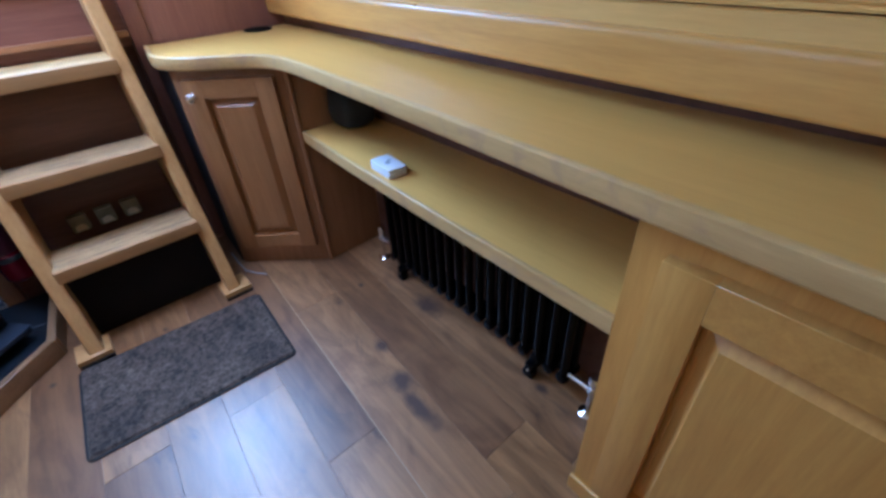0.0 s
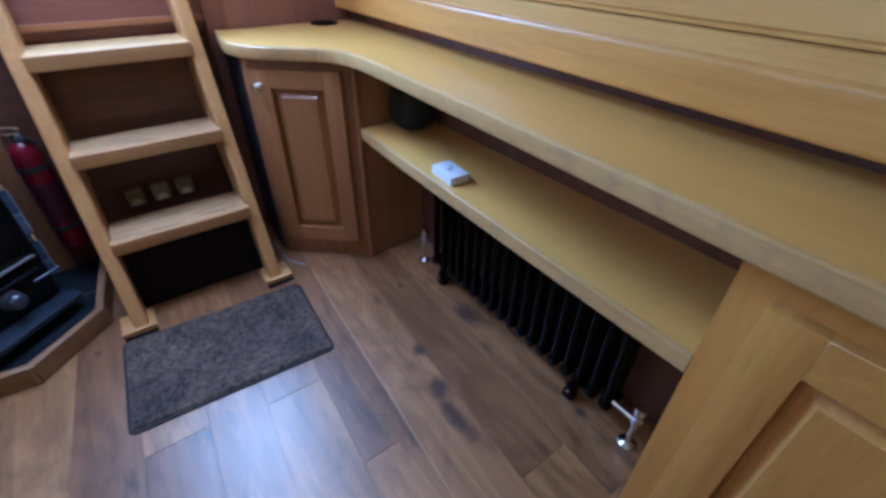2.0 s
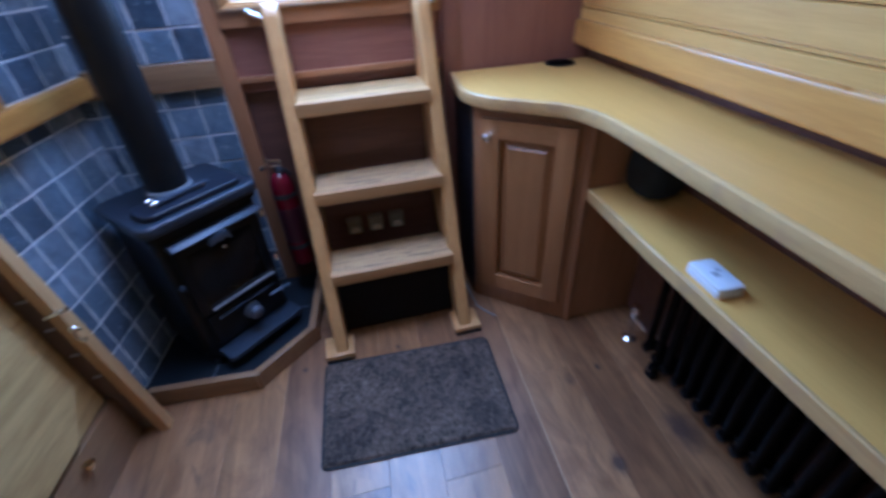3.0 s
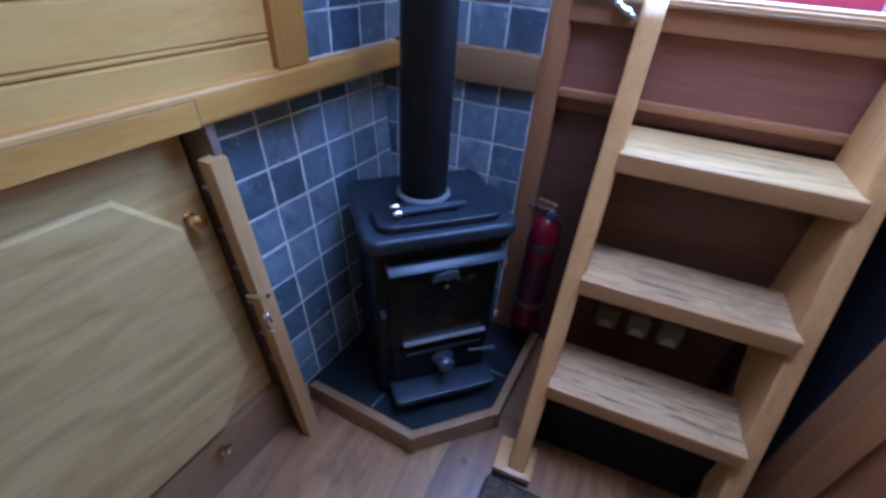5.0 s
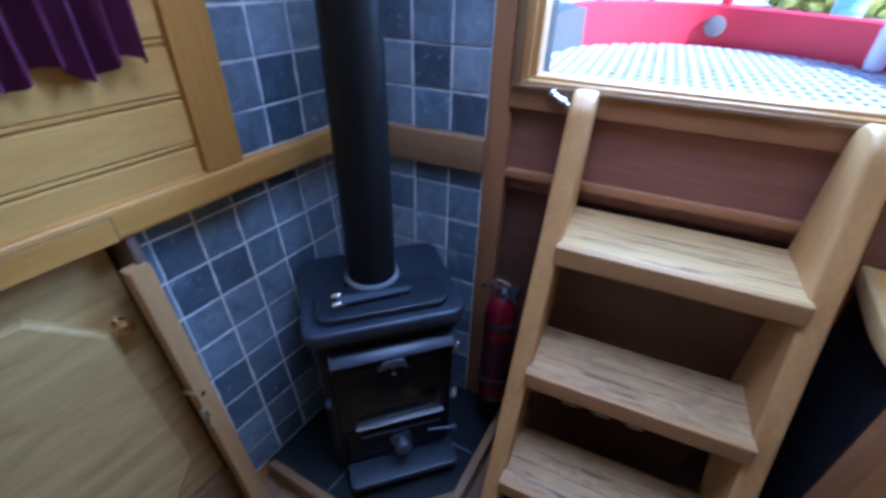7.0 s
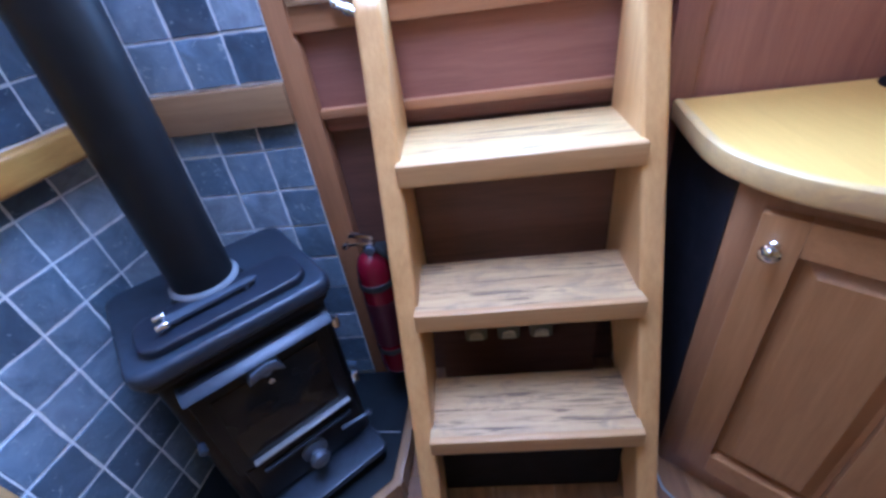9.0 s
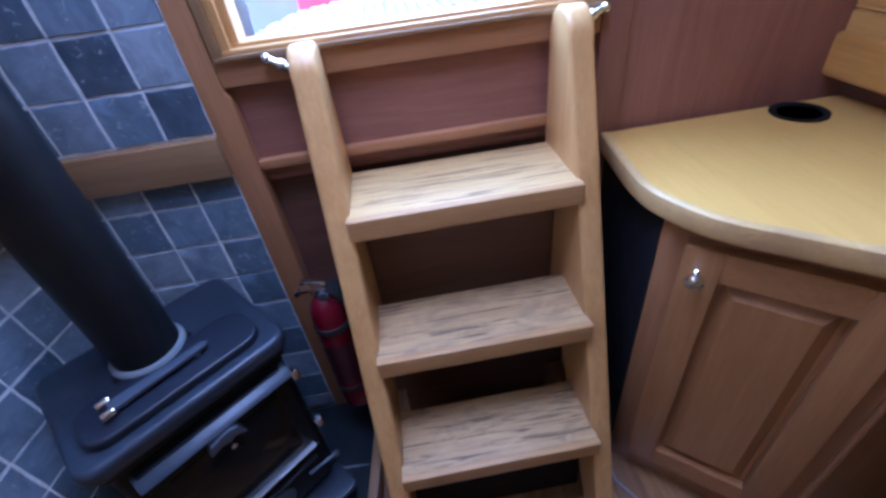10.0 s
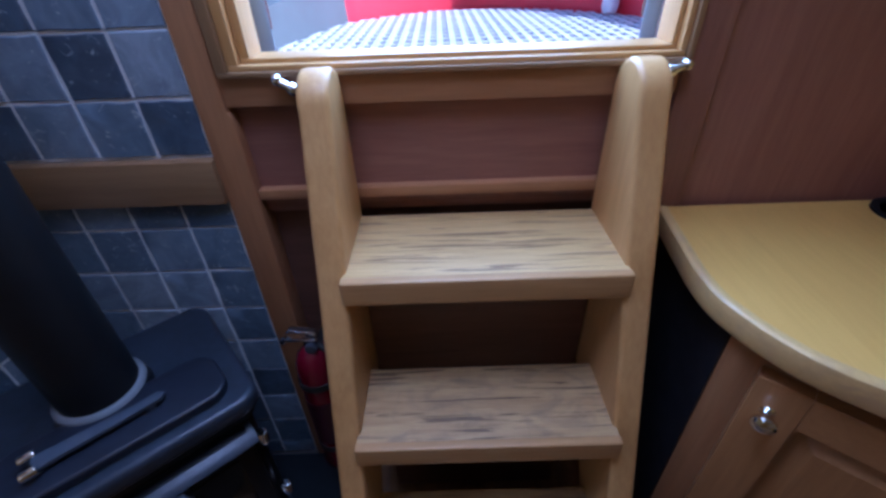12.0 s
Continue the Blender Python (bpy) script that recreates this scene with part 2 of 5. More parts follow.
DARK_OAK = wood("dark_oak", (0.21, 0.145, 0.115), (0.13, 0.085, 0.066), "z", 0.4)
# near-black that stands for shade on the corner cabinet's side
SIDE_SHADE = plain("dark_side_shade", (0.007, 0.007, 0.011), 0.6)
IRON_LID = plain("black_iron_lid", (0.012, 0.015, 0.026), 0.42, 0.1, 0.4, 50, 0.2)
PALE_STEEL = plain("bright_worn_steel", (0.42, 0.43, 0.46), 0.35, 0.7)
STEEL = plain("dull_steel", (0.085, 0.10, 0.135), 0.36, 0.4)
CEMENT = plain("fire_cement", (0.15, 0.16, 0.18), 0.8)
SIDE_GREY = plain("grey_side_paint", (0.085, 0.105, 0.115), 0.5, 0.0, 0.15, 20, 0.1)
BOSS = plain("weathered_grey_plate", (0.24, 0.22, 0.205), 0.6, 0.0, 0.2, 30, 0.1)
RIM = plain("dull_pale_rim", (0.25, 0.17, 0.14), 0.45, 0.1)
# black of the body that stands for the recess's darkness
RECESS_DARK = plain("recess_black", (0.010, 0.012, 0.013), 0.9, 0.0, 0.4, 80, 0.4)
DEEP = plain("deck_drain_dark", (0.03, 0.035, 0.04), 0.7)


def mat_material():
    m, nt, p = nodes_of("mottled_mat_pile")
    v = coords(nt)
    n1, n2, n3 = noise_tex(nt, v, 70, 6, 0.85), noise_tex(nt, v, 24, 4, 0.75, 1.5), noise_tex(nt, v, 6, 3, 0.6, 1.0)
    col = mixc(nt, 0.5, ramp(nt, n1, ((0.42, (0.020, 0.016, 0.014)), (0.62, (0.27, 0.21, 0.165)))), ramp(nt, n2, ((0.40, (0.028, 0.022, 0.019)), (0.62, (0.22, 0.165, 0.130)))))
    col = mixc(nt, 0.7, col, ramp(nt, n3, ((0.36, (0.34, 0.32, 0.33)), (0.62, (1.0, 0.94, 0.86)))), "MULTIPLY")
    link(nt, col, p.inputs["Base Color"])
    p.inputs["Roughness"].default_value = 0.95
    bump(nt, p, n1, 1.0, 0.006)
    return m


MAT = mat_material()
for m_, level in ((IRON, 0.28), (FLUE, 0.25), (GLASS_DARK, 0.25), (RAD_BLACK, 0.09), (BLACK, 0.2), (IRON_TOP, 0.45), (SLATE, 0.3)):
    m_.node_tree.nodes["Principled BSDF"].inputs["Specular IOR Level"].default_value = level


def glass_material():
    m, nt, p = nodes_of("window_glass")
    p.inputs["Base Color"].default_value = (1, 1, 1, 1)
    p.inputs["Roughness"].default_value = 0.02
    p.inputs["Transmission Weight"].default_value = 1.0
    return m


GLASS = glass_material()


# ---- building helpers ----
def thing(name, base, label, category, group="", kind=""):
    ob = new(name)
    ob.empty_display_size = 0.05
    ob.location = base
    return tagged(ob, label, category, group, kind)


def root_of(ob):
    at = Vector((0, 0, 0))
    while ob is not None:
        at += ob.location
        ob = ob.parent
    return at


def mesh_of(name, bm, material, at=Vector((0, 0, 0)), m=None, smooth=False):
    if m is not None:
        bmesh.ops.transform(bm, matrix=m, verts=bm.verts)
    bmesh.ops.translate(bm, vec=-at, verts=bm.verts)
    bmesh.ops.recalc_face_normals(bm, faces=bm.faces)
    me = bpy.data.meshes.new(name)
    bm.to_mesh(me)
    bm.free()
    me.materials.append(material)
    if smooth:
        me.polygons.foreach_set("use_smooth", [True] * len(me.polygons))
        me.set_sharp_from_angle(angle=radians(38))
    return me


def part(name, bm, material, parent, label="", m=None, smooth=True):
    """One mesh part under a thing or a part; bm is in world coordinates, or in m's."""
    ob = new(name, mesh_of(name, bm, material, root_of(parent), m, smooth))
    ob.parent = parent
    return tagged(ob, label)


def solid(name, bm, material, label, category, kind="structure", m=None, smooth=True, base=(0, 0, 0), group=""):
    """A top-level thing of one mesh."""
    ob = new(name, mesh_of(name, bm, material, Vector(base), m, smooth))
    ob.location = base
    return tagged(ob, label, category, group, kind)


def bevelled(bm, w, seg=2):
    if w:
        bmesh.ops.bevel(bm, geom=bm.edges[:], offset=w, segments=seg, affect="EDGES", profile=0.6, clamp_overlap=True)
    return bm


def box(x0, x1, y0, y1, z0, z1, w=0.0, seg=2, into=None):
    b = bmesh.new()
    bmesh.ops.create_cube(b, size=1.0)
    for v in b.verts:
        v.co = Vector((x0 + (v.co.x + 0.5) * (x1 - x0), y0 + (v.co.y + 0.5) * (y1 - y0), z0 + (v.co.z + 0.5) * (z1 - z0)))
    bevelled(b, w, seg)
    return merge(into, b)


def merge(into, b):
    if into is None:
        return b
    tmp = bpy.data.meshes.new("tmp")
    b.to_mesh(tmp)
    b.free()
    into.from_mesh(tmp)
    bpy.data.meshes.remove(tmp)
    return into


def prism(outline, a, b, axis="z", w=0.0, seg=2, into=None):
    """An outline of 2D points, extruded from a to b along the axis: z takes (x, y), y takes (x, z), x takes (y, z)."""
    bm = bmesh.new()
    put = {"z": lambda p, d: (p[0], p[1], d), "y": lambda p, d: (p[0], d, p[1]), "x": lambda p, d: (d, p[0], p[1])}[axis]
    lo = [bm.verts.new(put(p, a)) for p in outline]
    hi = [bm.verts.new(put(p, b)) for p in outline]
    bm.faces.new(lo), bm.faces.new(hi)
    n = len(outline)
    for i in range(n):
        bm.faces.new((lo[i], lo[(i + 1) % n], hi[(i + 1) % n], hi[i]))
    bmesh.ops.recalc_face_normals(bm, faces=bm.faces)
    if w:
        rim = [e for e in bm.edges if len({v.co[{"x": 0, "y": 1, "z": 2}[axis]] for v in e.verts}) == 1]
        bmesh.ops.bevel(bm, geom=rim, offset=w, segments=seg, affect="EDGES", profile=0.6, clamp_overlap=True)
    return merge(into, bm)


def tube(p, q, r, seg=20, r2=None, into=None, w=0.0):
    p, q = Vector(p), Vector(q)
    b = bmesh.new()
    bmesh.ops.create_cone(b, cap_ends=True, segments=seg, radius1=r, radius2=r if r2 is None else r2, depth=(q - p).length)
    if w:
        rim = [e for e in b.edges if abs(e.verts[0].co.z - e.verts[1].co.z) < 1e-6]
        bmesh.ops.bevel(b, geom=rim, offset=w, segments=2, affect="EDGES", profile=0.6)
    m = Matrix.Translation((p + q) / 2) @ (q - p).to_track_quat("Z", "Y").to_matrix().to_4x4()
    bmesh.ops.transform(b, matrix=m, verts=b.verts)
    return merge(into, b)


def turned(profile, seg=20, m=None, into=None):
    """A turned solid from (radius, height) pairs about z."""
    b = bmesh.new()
    rings = []
    for r, z in profile:
        rings.append([b.verts.new((r * math.cos(2 * math.pi * i / seg), r * math.sin(2 * math.pi * i / seg), z)) for i in range(seg)])
    for lo, hi in zip(rings, rings[1:]):
        for i in range(seg):
            b.faces.new((lo[i], lo[(i + 1) % seg], hi[(i + 1) % seg], hi[i]))
    b.faces.new(rings[0]), b.faces.new(rings[-1])
    if m is not None:
        bmesh.ops.transform(b, matrix=m, verts=b.verts)
    return merge(into, b)


def ball(c, r, into=None, squash=1.0):
    b = bmesh.new()
    bmesh.ops.create_uvsphere(b, u_segments=16, v_segments=10, radius=r)
    bmesh.ops.transform(b, matrix=Matrix.Translation(c) @ Matrix.Diagonal((1, 1, squash, 1)), verts=b.verts)
    return merge(into, b)


def smooth_line(points, n=8):
    """A Catmull-Rom line through 2D points."""
    out = []
    pts = [points[0]] + list(points) + [points[-1]]
    for i in range(1, len(pts) - 2):
        p0, p1, p2, p3 = (Vector(pts[k]) for k in (i - 1, i, i + 1, i + 2))
        for j in range(n):
            t = j / n
            out.append(0.5 * ((2 * p1) + (p2 - p0) * t + (2 * p0 - 5 * p1 + 4 * p2 - p3) * t * t + (3 * p1 - p0 - 3 * p2 + p3) * t ** 3))
    out.append(Vector(points[-1]))
    return [tuple(p) for p in out]


# ---- plan of the cabin ----
CEIL, BACK, FRONT = 1.95, -3.2, 0.49       # ceiling, after end, bow bulkhead
LEAN_Y, LEAN_Z = 0.15, 0.09                # port side: taper to the bow, tumblehome below the gunwale
GUN_LO, GUN_HI = 0.843, 0.905              # gunwale band


def port_upper(y):
    return -0.797 - LEAN_Y * (FRONT - max(y, -0.5))


def port_lower(y, z):
    return -0.845 - LEAN_Y * (FRONT - max(y, -0.5)) - LEAN_Z * (z - 0.8)


def star(y):
    return 0.815 - 0.03 * (FRONT - y)


def port_plane(off=0.0):
    """Frame of the lower port lining: x along the boat, y up the lining, z into the cabin; origin at y=0, z=0."""
    u = Vector((LEAN_Y, 1, 0)).normalized()
    v = Vector((-LEAN_Z, 0, 1))
    v = (v - u * v.dot(u)).normalized()
    n = v.cross(u) * -1
    if n.x < 0:
        n = -n
    o = Vector((port_lower(0, 0), 0, 0)) + n * off
    return Matrix(((u.x, v.x, n.x, o.x), (u.y, v.y, n.y, o.y), (u.z, v.z, n.z, o.z), (0, 0, 0, 1)))


# floor base, ceiling and walls
solid("floor_base", box(-1.3, 1.0, BACK - 0.1, FRONT + 0.2, -0.06, -0.014), SHADE_WOOD, "dark timber bearers under the cabin floor", "floor")
# invented ceiling opening, out of view, that holds the overhead fill
FILL_GAP = (-0.42, 0.10, -0.26, 0.38)
lid = box(-1.3, 1.1, BACK - 0.1, FILL_GAP[2], CEIL, CEIL + 0.05)
lid = box(-1.3, 1.1, FILL_GAP[3], FRONT + 0.14, CEIL, CEIL + 0.05, into=lid)
lid = box(-1.3, FILL_GAP[0], FILL_GAP[2], FILL_GAP[3], CEIL, CEIL + 0.05, into=lid)
lid = box(FILL_GAP[1], 1.1, FILL_GAP[2], FILL_GAP[3], CEIL, CEIL + 0.05, into=lid)
solid("ceiling", lid, LINING, "pale painted boarded cabin ceiling", "ceiling")
solid("wall_aft", box(-1.3, 1.1, BACK - 0.1, BACK, -0.014, CEIL), OAK["z"], "honey oak panelled cabin bulkhead", "wall")


def side_wall(inner, z0, z1, y0, y1, out, hole=None):
    """A side lining between two heights, with an optional window opening (y0, y1, z0, z1)."""
    b = None
    spans = [(y0, y1, z0, z1)] if hole is None else [(y0, hole[0], z0, z1), (hole[1], y1, z0, z1), (hole[0], hole[1], z0, hole[2]), (hole[0], hole[1], hole[3], z1)]
    for ya, yb, za, zb in spans:
        cuts = [ya] + [c for c in (-0.5,) if ya < c < yb] + [yb]
        for c0, c1 in zip(cuts, cuts[1:]):
            pts = [(inner(c0), c0), (inner(c1), c1), (inner(c1) + out, c1), (inner(c0) + out, c0)]
            b = prism(pts, za, zb, "z", into=b)
    return b


WIN = (-1.25, -0.42, 1.24, 1.70)
solid("wall_port_upper", side_wall(lambda y: port_upper(y) - 0.014, GUN_HI - 0.02, CEIL, BACK, FRONT + 0.1, -0.05, WIN), SHADE_WOOD, "timber framing of the cabin side", "wall", smooth=False)
solid("wall_starboard_upper", side_wall(lambda y: star(y) + 0.014, 0.90, CEIL, BACK, FRONT + 0.1, 0.05), SHADE_WOOD, "timber framing of the cabin side", "wall", smooth=False)


def port_low_wall():
    """The lining: set back behind the table's panel, forward behind the tiles."""
    b = bmesh.new()
    for ys, out in (((BACK, -0.5, -0.070), 0.065), ((-0.070, FRONT + 0.1), 0.0)):
        ring = []
        for y in ys:
            ring.append([b.verts.new(p) for p in ((port_lower(y, -0.014) - out, y, -0.014), (port_lower(y, 0.86) - out, y, 0.86), (port_lower(y, 0.86) - out - 0.06, y, 0.86), (port_lower(y, -0.014) - out - 0.06, y, -0.014))])
        for a, c in zip(ring, ring[1:]):
            for i in range(4):
                b.faces.new((a[i], a[(i + 1) % 4], c[(i + 1) % 4], c[i]))
        b.faces.new(ring[0]), b.faces.new(ring[-1])
    return b


wall_port = solid("wall_port_lower", port_low_wall(), OAK["y"], "honey oak veneered hull lining below the gunwale", "wall", smooth=False)
# lining painted dark for the shade under worktop and shelf
solid("wall_starboard_lower", box(0.852, 0.92, BACK, FRONT + 0.1, -0.014, 0.90), SHADE_WOOD, "hull lining below the gunwale, darkened for the shade under the shelf", "wall")


# gunwale bands and boarding
def band(inner, y0, y1, z0, z1, depth, side):
    """A shelf-like oak band along a side: rounded nose, depth into the cabin."""
    b = None
    cuts = [y0] + [c for c in (-0.5,) if y0 < c < y1] + [y1]
    for c0, c1 in zip(cuts, cuts[1:]):
        b = prism([(inner(c0) + side * depth, c0), (inner(c1) + side * depth, c1), (inner(c1) - side * 0.13, c1), (inner(c0) - side * 0.13, c0)], z0, z1, "z", 0.015, 5, into=b)
    return b


solid("trim_port_gunwale", band(port_upper, BACK, FRONT, GUN_LO, GUN_HI, 0.022, 1), OAK["y"], "honey oak gunwale band with rounded nose", "trim")
def filler():
    """A squared strip let into the band's face, a hair proud, with an open joint round it."""
    b = None
    for c0, c1 in ((-1.4, -0.5), (-0.5, -0.094)):
        b = prism([(port_upper(c0) + 0.0235, c0), (port_upper(c1) + 0.0235, c1), (port_upper(c1) + 0.010, c1), (port_upper(c0) + 0.010, c0)], GUN_LO + 0.004, 0.8905, "z", 0.0004, 1, into=b)
    return b


joint = None
for c0, c1 in ((-1.4, -0.5), (-0.5, -0.0915)):
    joint = prism([(port_upper(c0) + 0.0226, c0), (port_upper(c1) + 0.0226, c1), (port_upper(c1) + 0.012, c1), (port_upper(c0) + 0.012, c0)], GUN_LO + 0.003, 0.8922, "z", into=joint)
solid("trim_port_joint", joint, DARK_OAK, "dark open joint round the filler strip", "trim")
solid("trim_port_filler", filler(), OAK["y"], "honey oak filler strip let into the gunwale band", "trim")
solid("trim_starboard_gunwale", band(star, BACK, FRONT, 0.842, 0.930, 0.022, -1), OAK["y"], "honey oak gunwale band with rounded nose", "trim")


def boarding(name, inner, side, z0, y0, y1, label, hole=None, count=12, pitch=0.085):
    wall = thing(name, (inner(y0), y0, z0), label, "wall", kind="structure")
    for i in range(count):
        lo, hi = z0 + i * pitch, min(z0 + (i + 1) * pitch, CEIL)
        if hi - lo < 0.02:
            break
        spans = [(y0, y1)]
        if hole and lo < hole[3] and hi > hole[2]:
            spans = [(y0, hole[0]), (hole[1], y1)]
        for ya, yb in spans:
            cuts = [ya] + [c for c in (-0.5,) if ya < c < yb] + [yb]
            b = None
            for c0, c1 in zip(cuts, cuts[1:]):
                # face with a beaded lower edge
                prof = [(0.0, lo + 0.001), (0.004, lo + 0.002), (0.005, lo + 0.006), (0.001, lo + 0.009), (0.006, lo + 0.013), (0.006, hi - 0.004), (0.0, hi - 0.001), (-0.012, hi - 0.001), (-0.012, lo + 0.001)]
                bb = bmesh.new()
                rows = [[bb.verts.new((inner(c) + side * (d - 0.0), c, z)) for d, z in prof] for c in (c0, c1)]
                for k in range(len(prof)):
                    bb.faces.new((rows[0][k], rows[0][(k + 1) % len(prof)], rows[1][(k + 1) % len(prof)], rows[1][k]))
                bb.faces.new(rows[0]), bb.faces.new(rows[1])
                b = merge(b, bb)
            part("board", b, PINE, wall, smooth=False)
    return wall


POST_Y = (0.085, 0.160)
boarding("panelling_port", port_upper, 1, 0.955 - 0.085, BACK, POST_Y[0], "pale varnished pine beaded boarding on the cabin side", WIN, 13)
boarding("panelling_starboard", star, -1, 0.965 - 0.085, BACK, FRONT, "pale varnished pine beaded boarding on the cabin side", None, 13)
solid("trim_tile_post", prism([(port_upper(POST_Y[0]) + 0.02, POST_Y[0]), (port_upper(POST_Y[1]) + 0.02, POST_Y[1]), (port_upper(POST_Y[1]) - 0.02, POST_Y[1]), (port_upper(POST_Y[0]) - 0.02, POST_Y[0])], GUN_HI, CEIL, "z", 0.003), OAK["z"], "upright honey oak trim beside the tiles", "trim")

# bow bulkhead with its door opening and the recess behind the ladder
OX0, OX1, OZ0, OZ1 = -0.331, 0.279, 1.058, 1.86
bulk = thing("wall_bow", (0, FRONT, 0), "red-brown oak bow bulkhead with door opening", "wall", kind="structure")
part("panel", box(-1.0, -0.425, FRONT, FRONT + 0.05, 0, CEIL), GROUT, bulk, "pale grouted backing of the tiling")
part("panel", box(0.345, 1.0, FRONT, FRONT + 0.05, 0, CEIL), RED_OAK["z"], bulk, "red-brown oak panel")
part("panel", box(-0.425, 0.345, FRONT + 0.012, FRONT + 0.05, OZ1 + 0.03, CEIL), RED_OAK["x"], bulk)
part("panel", box(-0.425, 0.345, FRONT + 0.012, FRONT + 0.06, 0.812, 0.993), RED_OAK["x"], bulk, "red-brown oak panel under the sill")
# lower panel in darker wood: shade of the treads put into the colour
part("panel", box(-0.425, 0.345, FRONT + 0.035, FRONT + 0.06, 0, 0.806), SHADE_WOOD, bulk, "panel behind the steps, darkened for their shade")
stile = [(-0.425, 0), (-0.425, CEIL), (-0.381, CEIL), (-0.381, 0.992)] + [(-0.381 + 0.008 * math.sin(a / 6 * math.pi / 2), 0.985 - 0.05 * (1 - math.cos(a / 6 * math.pi / 2))) for a in range(7)] + [(-0.373, 0)]
part("stile", prism(stile, FRONT - 0.012, FRONT + 0.036, "y", 0.003), FRAME["z"], bulk, "oak door stile with a scalloped foot")
part("stile", box(0.297, 0.352, FRONT - 0.012, FRONT + 0.036, 0, CEIL, 0.003), RED_OAK["z"], bulk)
part("sill_rail", box(-0.381, 0.297, FRONT - 0.008, FRONT + 0.036, 0.992, 1.036, 0.003), FRAME["x"], bulk)
part("ledge", box(-0.373, 0.297, FRONT - 0.006, FRONT + 0.034, 0.832, 0.851, 0.003), FRAME["x"], bulk, "narrow oak ledge")
part("ledge", box(-0.373, 0.297, FRONT + 0.012, FRONT + 0.034, 0.800, 0.812, 0.003), RED_OAK["x"], bulk)


def door_frame():
    fr = thing("door_frame", (0, FRONT, OZ0), "stepped pale oak frame around the open bow doorway", "door frame", kind="structure")
    for k, (grow, y0, y1, wd) in enumerate(((0.046, FRONT - 0.018, FRONT + 0.036, 0.016), (0.030, FRONT - 0.010, FRONT + 0.062, 0.016), (0.014, FRONT + 0.004, FRONT + 0.058, 0.014))):
        x0, x1, z0, z1 = OX0 - grow, OX1 + grow * 0.55, OZ0 - grow * 0.48, OZ1 + grow
        wz = wd * 0.48
        wo = (RAIL, PALE, PALE)[k]
        part("sill", box(x0, x1, y0, y1, z0, z0 + wz, 0.002), wo["x"], fr)
        part("head", box(x0, x1, y0, y1, z1 - wd, z1, 0.002), wo["x"], fr)
        part("jamb", box(x0, x0 + wd, y0, y1, z0 + wz, z1 - wd, 0.002), wo["z"], fr)
        part("jamb", box(x1 - wd * 0.55, x1, y0, y1, z0 + wz, z1 - wd, 0.002), wo["z"], fr)
    return fr


door_frame()
# the doors, folded back outside
for hinge, sgn in ((OX0 - 0.008, -1), (OX1 + 0.008, 1)):
    d = thing("door_1" if sgn < 0 else "door_2", (hinge, FRONT + 0.12, OZ0), "narrow steel bow door folded open against the outside", "door", kind="structure")
    m = Matrix.Translation((hinge, FRONT + 0.11, 0)) @ pose(0, 0, 0, 0, 0, 90 + sgn * -27)
    part("leaf", box(0, 0.30, -0.012, 0.012, OZ0 - 0.02, OZ1, 0.003), GREY_PAINT, d, m=m)
    part("lining", box(0.02, 0.28, sgn * 0.014 - 0.004, sgn * 0.014 + 0.004, OZ0 + 0.02, OZ1 - 0.04, 0.003), RED_OAK["z"], d, m=m)
# tile rail on the bulkhead
solid("trim_tile_rail", box(-0.86, -0.425, FRONT - 0.022, FRONT, 0.835, 0.913, 0.003), RAIL["x"], "honey oak rail across the tiled bulkhead", "trim")


# ---- ladder ----
def ladder():
    top = thing("ladder", (0, 0.25, 0), "honey oak boarding steps fixed below the bow doorway", "steps")
    slope = 0.368
    for x0, x1 in ((-0.243, -0.200), (0.200, 0.243)):
        head = [(0.430 - 0.050 * math.cos(a / 10 * math.pi), 1.004 + 0.052 * math.sin(a / 10 * math.pi)) for a in range(11)]
        prof = [(0.018, 0.022)] + head + [(0.480, 0.60), (0.10, 0.022)]
        part("stringer", prism(prof, x0, x1, "x", 0.008, 3), PALE["z"], top)
    for z in (0.303, 0.552, 0.802):
        y = 0.092 + (z - 0.303) * 0.392
        t = part("tread", box(-0.206, 0.206, y, 0.474 if z > 0.8 else y + 0.155, z - 0.040, z, 0.004, 2), TREAD_TOP if z > 0.8 else TREAD, top)
        part("nosing", box(-0.2065, 0.2065, y - 0.004, y + 0.012, z - 0.041, z + 0.0015, 0.004, 3), NOSE, t)
    # shade under the treads is in this board's dark colour
    part("back_board", box(-0.199, 0.199, 0.404, 0.416, 0.02, 0.756), SHADE_WOOD, top, "board behind the treads, darkened for their shade")
    # added board; its black stands in for the shaded space below the tread
    part("kick_board", box(-0.204, 0.204, 0.150, 0.165, 0.0, 0.268), BLACK, top, "added matt black board for the dark space under the lowest tread")
    for cx in (-0.2315, 0.2285):
        part("foot_block", box(cx - 0.048, cx + 0.05, 0.008, 0.105, 0.011, 0.029, 0.004), PALE["x"], top)
        part("foot_pad", box(cx - 0.046, cx + 0.048, 0.004, 0.10, 0.0, 0.011), RUBBER, top)
    return top


ladder()


# ---- worktop and starboard cabinets ----
FRONT_LINE = smooth_line([(0.322, 0.478), (0.306, 0.36), (0.298, 0.28), (0.307, 0.215), (0.350, 0.133), (0.436, 0.055), (0.514, -0.020), (0.550, -0.11), (0.556, -0.22), (0.549, -0.45), (0.536, -0.80), (0.520, -1.20), (0.502, -1.70), (0.47, -2.6)], 6)
slab = thing("worktop", (0.6, -0.6, 0.76), "long honey oak veneered worktop with a curved end", "worktop")
